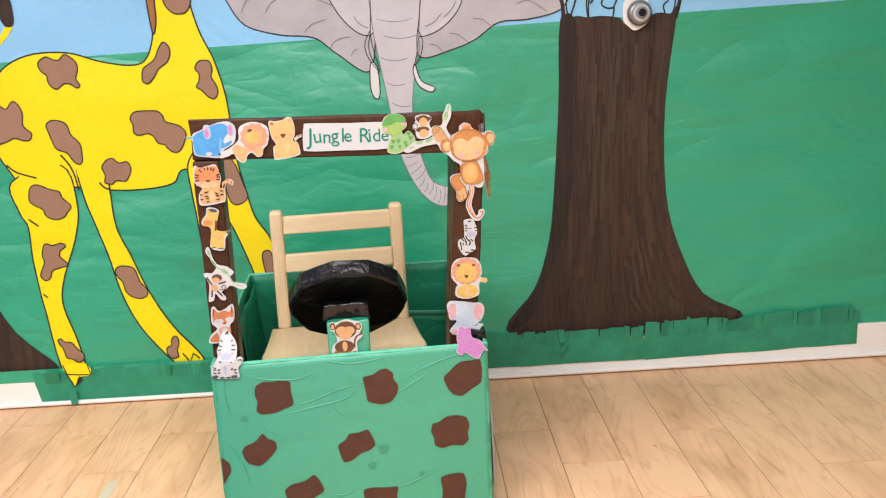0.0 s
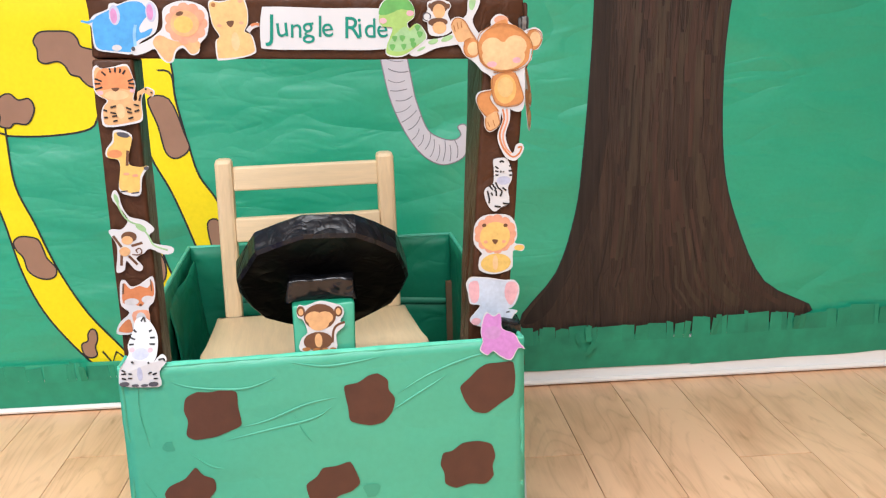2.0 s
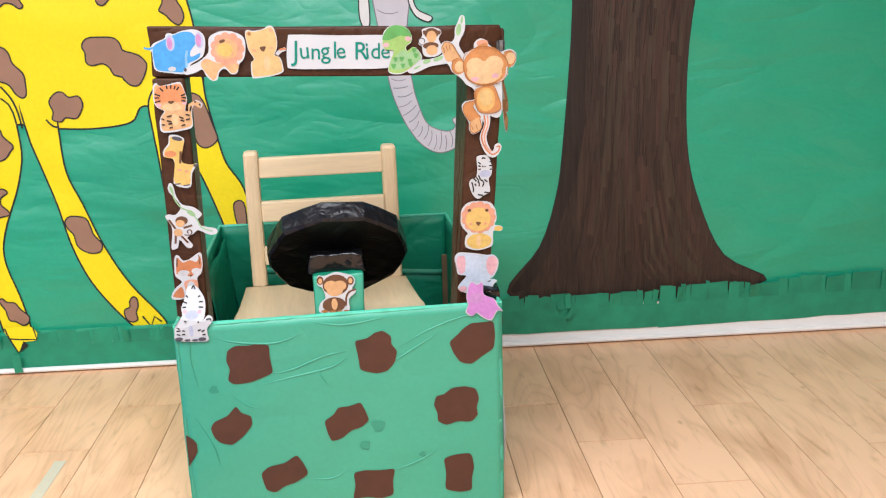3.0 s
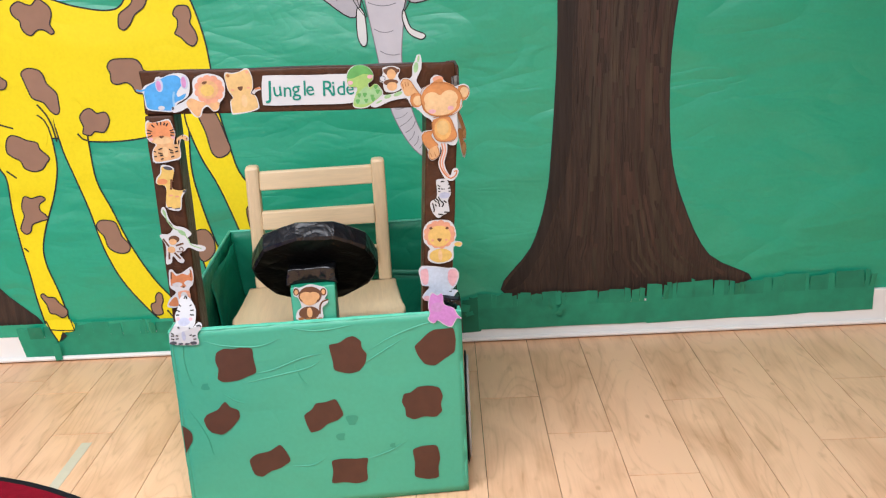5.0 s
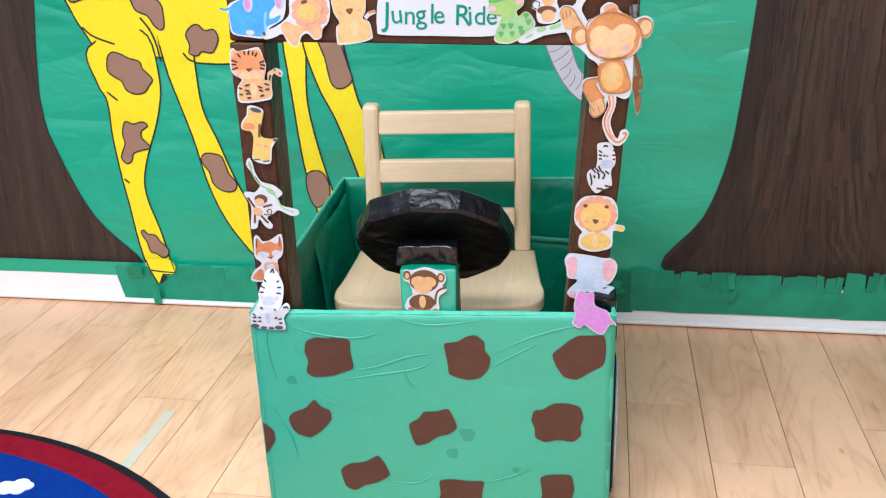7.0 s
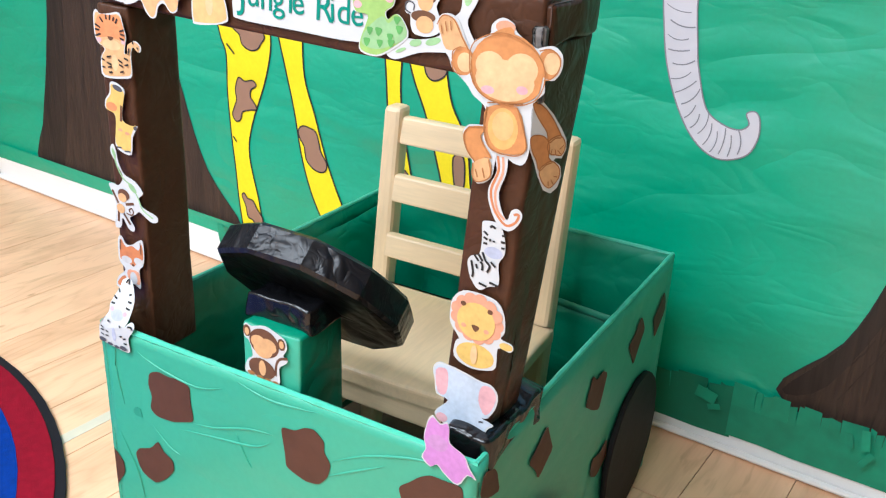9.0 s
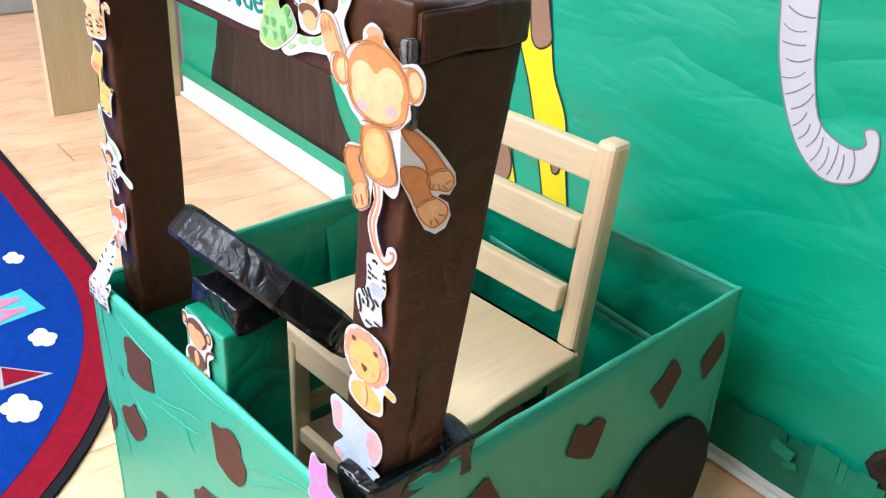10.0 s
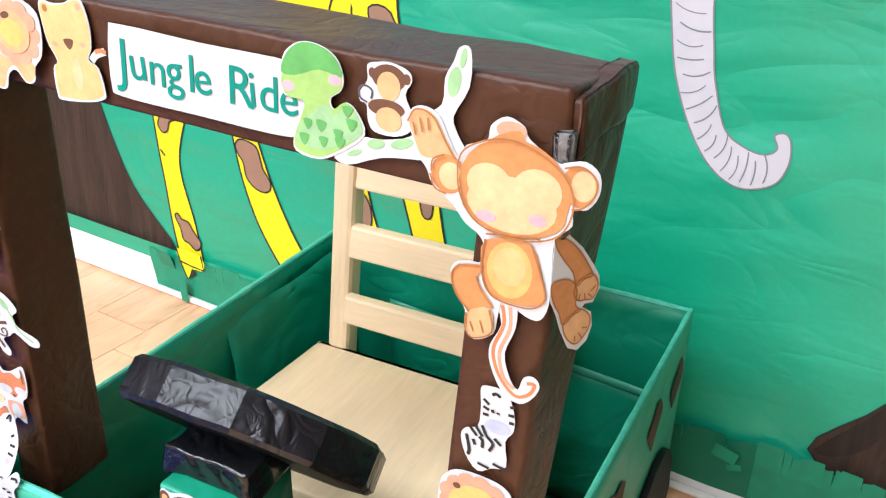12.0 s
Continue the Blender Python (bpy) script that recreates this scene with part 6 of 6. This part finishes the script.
# the lowest shape on the left post starts on the box's front and bends back to the post above the rim
for sticker in [o for o in car.children if "seated zebra" in str(o.get("label", ""))]:
    for piece in (sticker, *sticker.children):
        for v in piece.data.vertices:
            v.co.y += 0.5 * max(0.0, v.co.z - 0.43)

# the arm and leg of the large shape are folded round the post
FOLDED = [(0.0000, 0.8420), (0.0120, 0.8389), (0.0282, 0.8236), (0.0408, 0.8068), (0.0486, 0.7946), (0.0500, 0.7838), (0.0444, 0.7739), (0.0359, 0.7754), (0.0338, 0.7731), (0.0436, 0.7662), (0.0465, 0.7539), (0.0422, 0.7417), (0.0331, 0.7363), (0.0232, 0.7417), (0.0141, 0.7586), (0.0077, 0.7746), (0.0000, 0.7899)]
FOLD_PRINTS = [("amber", [(0.0000, 0.8389), (0.0120, 0.8343), (0.0253, 0.8213), (0.0352, 0.8076), (0.0408, 0.7976), (0.0331, 0.7976), (0.0246, 0.7938), (0.0204, 0.8060), (0.0106, 0.8182), (0.0021, 0.8305)]),
         ("tan", [(0.0246, 0.7953), (0.0324, 0.7991), (0.0408, 0.7991), (0.0465, 0.7915), (0.0472, 0.7838), (0.0429, 0.7777), (0.0352, 0.7793), (0.0282, 0.7808), (0.0232, 0.7876)]),
         ("amber", [(0.0000, 0.8022), (0.0099, 0.8037), (0.0204, 0.7991), (0.0260, 0.7892), (0.0260, 0.7777), (0.0317, 0.7716), (0.0239, 0.7700), (0.0148, 0.7646), (0.0099, 0.7762), (0.0028, 0.7884)]),
         ("tan", [(0.0155, 0.7662), (0.0239, 0.7716), (0.0324, 0.7723), (0.0422, 0.7632), (0.0422, 0.7524), (0.0324, 0.7433), (0.0239, 0.7470), (0.0169, 0.7570)])]
TOES = [[(0.0451, 0.7884), (0.0401, 0.7846)], [(0.0422, 0.7793), (0.0373, 0.7838)], [(0.0352, 0.7800), (0.0338, 0.7853)], [(0.0289, 0.7815), (0.0296, 0.7861)],
        [(0.0408, 0.7539), (0.0352, 0.7555)], [(0.0359, 0.7463), (0.0317, 0.7524)], [(0.0289, 0.7456), (0.0282, 0.7509)]]
fold = part("paper_cutout", sheet(bmesh.new(), FOLDED, 0.0, 0.0006), PAPER_WHITE, car, "folded arm and leg of a printed orange paper cutout")
fold.matrix_local = pose(cx(0.0180), cy(-0.8568), 0, 0, 0, 64)
for k, (shade, pts) in enumerate(FOLD_PRINTS):
    outline = spline(pts, 3)
    part("print", sheet(bmesh.new(), outline, -0.0002 - 0.00005 * k, 0.0001), PRINT[shade], fold)
    part("line", ribbon(bmesh.new(), outline, -0.0006, 0.0013, True), PRINT["ochre"], fold)
for toe in TOES:
    part("line", ribbon(bmesh.new(), toe, -0.0007, 0.0012), PRINT["ochre"], fold)

sign = part("sign", sheet(bmesh.new(), spline([(cx(u + 0.008), z) for u, z in [(-0.382, 0.93), (-0.37, 0.936), (-0.29, 0.932), (-0.205, 0.929), (-0.194, 0.915), (-0.196, 0.885), (-0.21, 0.871), (-0.30, 0.873), (-0.375, 0.876), (-0.386, 0.885)]], 4), cy(-0.8545), 0.0006),
            PAPER_WHITE, car, "white paper sign with green handwritten words Jungle Ride")
def letter(char, u, z, size, turn):
    """One handwritten letter of the sign."""
    font = bpy.data.curves.new("letter", "FONT")
    font.body, font.size, font.offset, font.extrude = char, size * 1.06, 0.0001, 0.0001
    source = new("letter_source", font)
    mesh = bpy.data.meshes.new_from_object(source.evaluated_get(bpy.context.evaluated_depsgraph_get()))
    bpy.data.objects.remove(source)
    mesh.materials.clear()
    mesh.materials.append(SIGN_GREEN)
    ob = new("letter", mesh)
    ob.parent = sign
    ob.matrix_local = pose(cx(u + 0.006), cy(-0.8553), z, 90, 0, 0) @ pose(0, 0, 0, 0, 0, turn)


for row in (("J", -0.374, 0.892, 0.044, -4), ("u", -0.362, 0.893, 0.038, 3), ("n", -0.343, 0.892, 0.037, -3), ("g", -0.324, 0.8925, 0.038, 2), ("l", -0.3035, 0.892, 0.039, -3), ("e", -0.2965, 0.891, 0.036, 4),
            ("R", -0.266, 0.889, 0.040, -3), ("i", -0.245, 0.8895, 0.037, 2), ("d", -0.236, 0.889, 0.036, -2), ("e", -0.217, 0.888, 0.035, 3)):
    letter(*row)

# the frame and what is stuck on it sits a little lower than the sheets were drawn
for piece in car.children_recursive:
    if piece.name.startswith("letter"):
        piece.location.z -= 0.05 * (piece.location.z - 0.5)
        continue
    high = piece.parent is car and piece.name.startswith(("paper_cutout", "sign")) and min(v.co.z for v in piece.data.vertices) > 0.855
    if high:
        piece.location.x += 0.007
    for v in piece.data.vertices:
        v.co.z -= 0.05 * max(0.0, v.co.z - 0.5)

# ---- chair ----
chair = empty("child_chair", pose(-0.242, -0.544, 0.008, 0, 0, 5.0), "pale wooden child's ladder-back chair standing in the box", "chair")


def chair_box(name, x0, x1, y0, y1, z0, z1, mat, lean=0.0, bevel=0.004):
    bm = cube(x0, x1, y0, y1, z0, z1, bevel=bevel)
    for v in bm.verts:
        v.co.y += lean * max(0, v.co.z - 0.31)
    return part(name, bm, mat, chair)


seat = spline([(-0.193, -0.045), (-0.186, -0.085), (-0.156, -0.111), (-0.08, -0.121), (0.08, -0.121), (0.156, -0.111), (0.186, -0.085), (0.193, -0.045), (0.188, 0.0), (0.181, 0.120), (0.179, 0.160), (0.172, 0.168), (0.10, 0.170), (-0.10, 0.170), (-0.172, 0.168), (-0.179, 0.160), (-0.181, 0.120), (-0.188, 0.0)], 5)
bm = bmesh.new()
seat = [(x * 1.05 - 0.004, y) for x, y in seat]
bot = [bm.verts.new((x, y, 0.303)) for x, y in seat]
top = [bm.verts.new((x, y, 0.326)) for x, y in seat]
bm.faces.new(bot[::-1]) if sum(a[0] * b[1] - b[0] * a[1] for a, b in zip(seat, seat[1:] + seat[:1])) > 0 else bm.faces.new(bot)
cap = bm.faces.new(top)
for k in range(len(seat)):
    bm.faces.new((bot[k], bot[(k + 1) % len(seat)], top[(k + 1) % len(seat)], top[k]))
bmesh.ops.recalc_face_normals(bm, faces=bm.faces[:])
bmesh.ops.bevel(bm, geom=list(cap.edges), offset=0.006, segments=3, affect="EDGES", profile=0.5)
part("seat", bm, CHAIR_WOOD, chair)
for x in (-0.175, 0.141):
    chair_box("back_post", x, x + 0.034, 0.128, 0.165, 0.0, 0.634, CHAIR_UP, 0.22, 0.008)
for z0, z1 in ((0.572, 0.618), (0.474, 0.520), (0.378, 0.418)):
    chair_box("back_rail", -0.142, 0.142, 0.138, 0.156, z0, z1, CHAIR_RAIL, 0.22)
for x in (-0.165, 0.133):
    chair_box("front_leg", x, x + 0.032, -0.112, -0.080, 0.0, 0.303, CHAIR_UP)
    chair_box("side_stretcher", x + 0.007, x + 0.025, -0.080, 0.128, 0.14, 0.168, CHAIR_WOOD)
    chair_box("side_apron", x + 0.006, x + 0.026, -0.080, 0.128, 0.258, 0.3025, CHAIR_WOOD)
chair_box("front_apron", -0.133, 0.133, -0.108, -0.088, 0.258, 0.3025, CHAIR_RAIL)
chair_box("back_apron", -0.142, 0.142, 0.134, 0.152, 0.258, 0.3025, CHAIR_RAIL)
chair_box("front_stretcher", -0.133, 0.133, -0.104, -0.088, 0.10, 0.128, CHAIR_RAIL)

# ---- rug and floor details ----
rug = empty("rug", pose(-1.885, -1.625, 0), "oval children's rug with red border, blue field and white clouds", "rug")
R = 0.952


def oval(r, n=40, half=0.6):
    out = [(half + r * math.sin(math.pi * k / n), r * math.cos(math.pi * k / n)) for k in range(n + 1)]
    return out + [(-x, -y) for x, y in out]


def flat(bm, pts, z0, z1):
    if sum(a[0] * b[1] - b[0] * a[1] for a, b in zip(pts, pts[1:] + pts[:1])) < 0:
        pts = pts[::-1]
    lo, hi = [bm.verts.new((x, y, z0)) for x, y in pts], [bm.verts.new((x, y, z1)) for x, y in pts]
    bm.faces.new(hi)
    for k in range(len(pts)):
        j = (k + 1) % len(pts)
        bm.faces.new((lo[k], lo[j], hi[j], hi[k]))
    return bm


part("binding", flat(bmesh.new(), oval(R), 0.0005, 0.008), RUG_BLACK, rug)
part("border", flat(bmesh.new(), oval(R - 0.018), 0.008, 0.010), RUG_RED, rug, "dark red border")
part("field", flat(bmesh.new(), oval(R - 0.078), 0.010, 0.011), RUG_BLUE, rug, "royal blue field")


def cloud(x, y, s):
    bm = bmesh.new()
    for k, (dx, dy, r) in enumerate([(0, 0, 0.5), (0.45, 0.1, 0.38), (-0.45, 0.05, 0.36), (0.15, 0.3, 0.36), (-0.2, -0.28, 0.34), (0.3, -0.25, 0.3)]):
        flat(bm, ellipse(x + dx * s, y + dy * s, r * s, r * s * 0.8), 0.011, 0.0125 + 0.00005 * k)
    part("cloud", bm, RUG_WHITE, rug)


def block(x, y, w, h, rot, mat, z=0.0125):
    c, s = math.cos(radians(rot)), math.sin(radians(rot))
    part("motif", flat(bmesh.new(), [(x + c * a - s * b, y + s * a + c * b) for a, b in ((-w, -h), (w, -h), (w, h), (-w, h))], 0.011, z), mat, rug)


for x, y, s in ((0.487, 0.80, 0.038), (0.852, 0.755, 0.045), (1.060, 0.655, 0.058), (1.24, 0.38, 0.07), (0.1, 0.74, 0.05), (1.33, 0.05, 0.07), (1.05, 0.25, 0.08), (0.3, 0.5, 0.08)):
    cloud(x, y, s)
block(0.70, 0.73, 0.055, 0.055, 10, RUG_CYAN, 0.0118)
for k in range(4):
    block(0.665 + 0.024 * k, 0.715, 0.008, 0.045, 20 if k % 2 else -20, RUG_PINK, 0.0128 + 0.0001 * k)
block(0.465, 0.74, 0.014, 0.03, -15, RUG_YELLOW)
block(0.49, 0.71, 0.025, 0.025, -15, RUG_RED)
part("motif", flat(bmesh.new(), [(0.905, 0.655), (0.985, 0.640), (0.985, 0.735)], 0.011, 0.0125), RUG_SILVER, rug)
part("motif", flat(bmesh.new(), [(0.915, 0.660), (0.978, 0.648), (0.978, 0.722)], 0.0126, 0.0130), RUG_RED, rug)
block(0.885, 0.635, 0.012, 0.03, 70, RUG_ORANGE)
block(1.15, 0.565, 0.02, 0.02, 20, RUG_YELLOW)

tape = empty("floor_tape", pose(-0.860, -0.690, 0.0002), "strip of clear tape stuck on the floor", "tape")
part("strip", cube(-0.013, 0.013, -0.2, 0.135, 0.0, 0.0008), TAPE, tape)

# ---- floor planks ----
random.seed(4)
PW, GAP, END = 0.157, 0.0008, 0.0016
plank_mesh = {}
x = 0.445 - PW * 26
while x < X1 - 0.01:
    k = round((x - 0.445) / PW)
    start = {-9: -0.505, -2: -0.407, -1: -0.612, 0: -0.818, 1: -0.461, 2: -0.95, 3: -0.698, 4: -0.38, 5: -0.88}.get(k, random.uniform(-1.0, -0.1))
    cuts = [0.0, start]
    while cuts[-1] > Y0:
        cuts.append(max(Y0, cuts[-1] - 0.95))
    a, b = max(x, X0), min(x + PW, X1)
    for y1, y0 in zip(cuts, cuts[1:]):
        if y1 - y0 < 0.02:
            continue
        key = (round(b - a, 3), round(y1 - y0, 3))
        if key not in plank_mesh:
            bm = cube(-key[0] / 2 + GAP, key[0] / 2 - GAP, -key[1] / 2 + END, key[1] / 2 - END, -0.0058, 0.0)
            me = bpy.data.meshes.new("plank")
            bm.to_mesh(me)
            bm.free()
            me.materials.append(PLANK)
            plank_mesh[key] = me
        ob = new("plank", plank_mesh[key])
        ob.location = ((a + b) / 2, (y0 + y1) / 2, 0)
        ob.parent = FLOOR
    x += PW
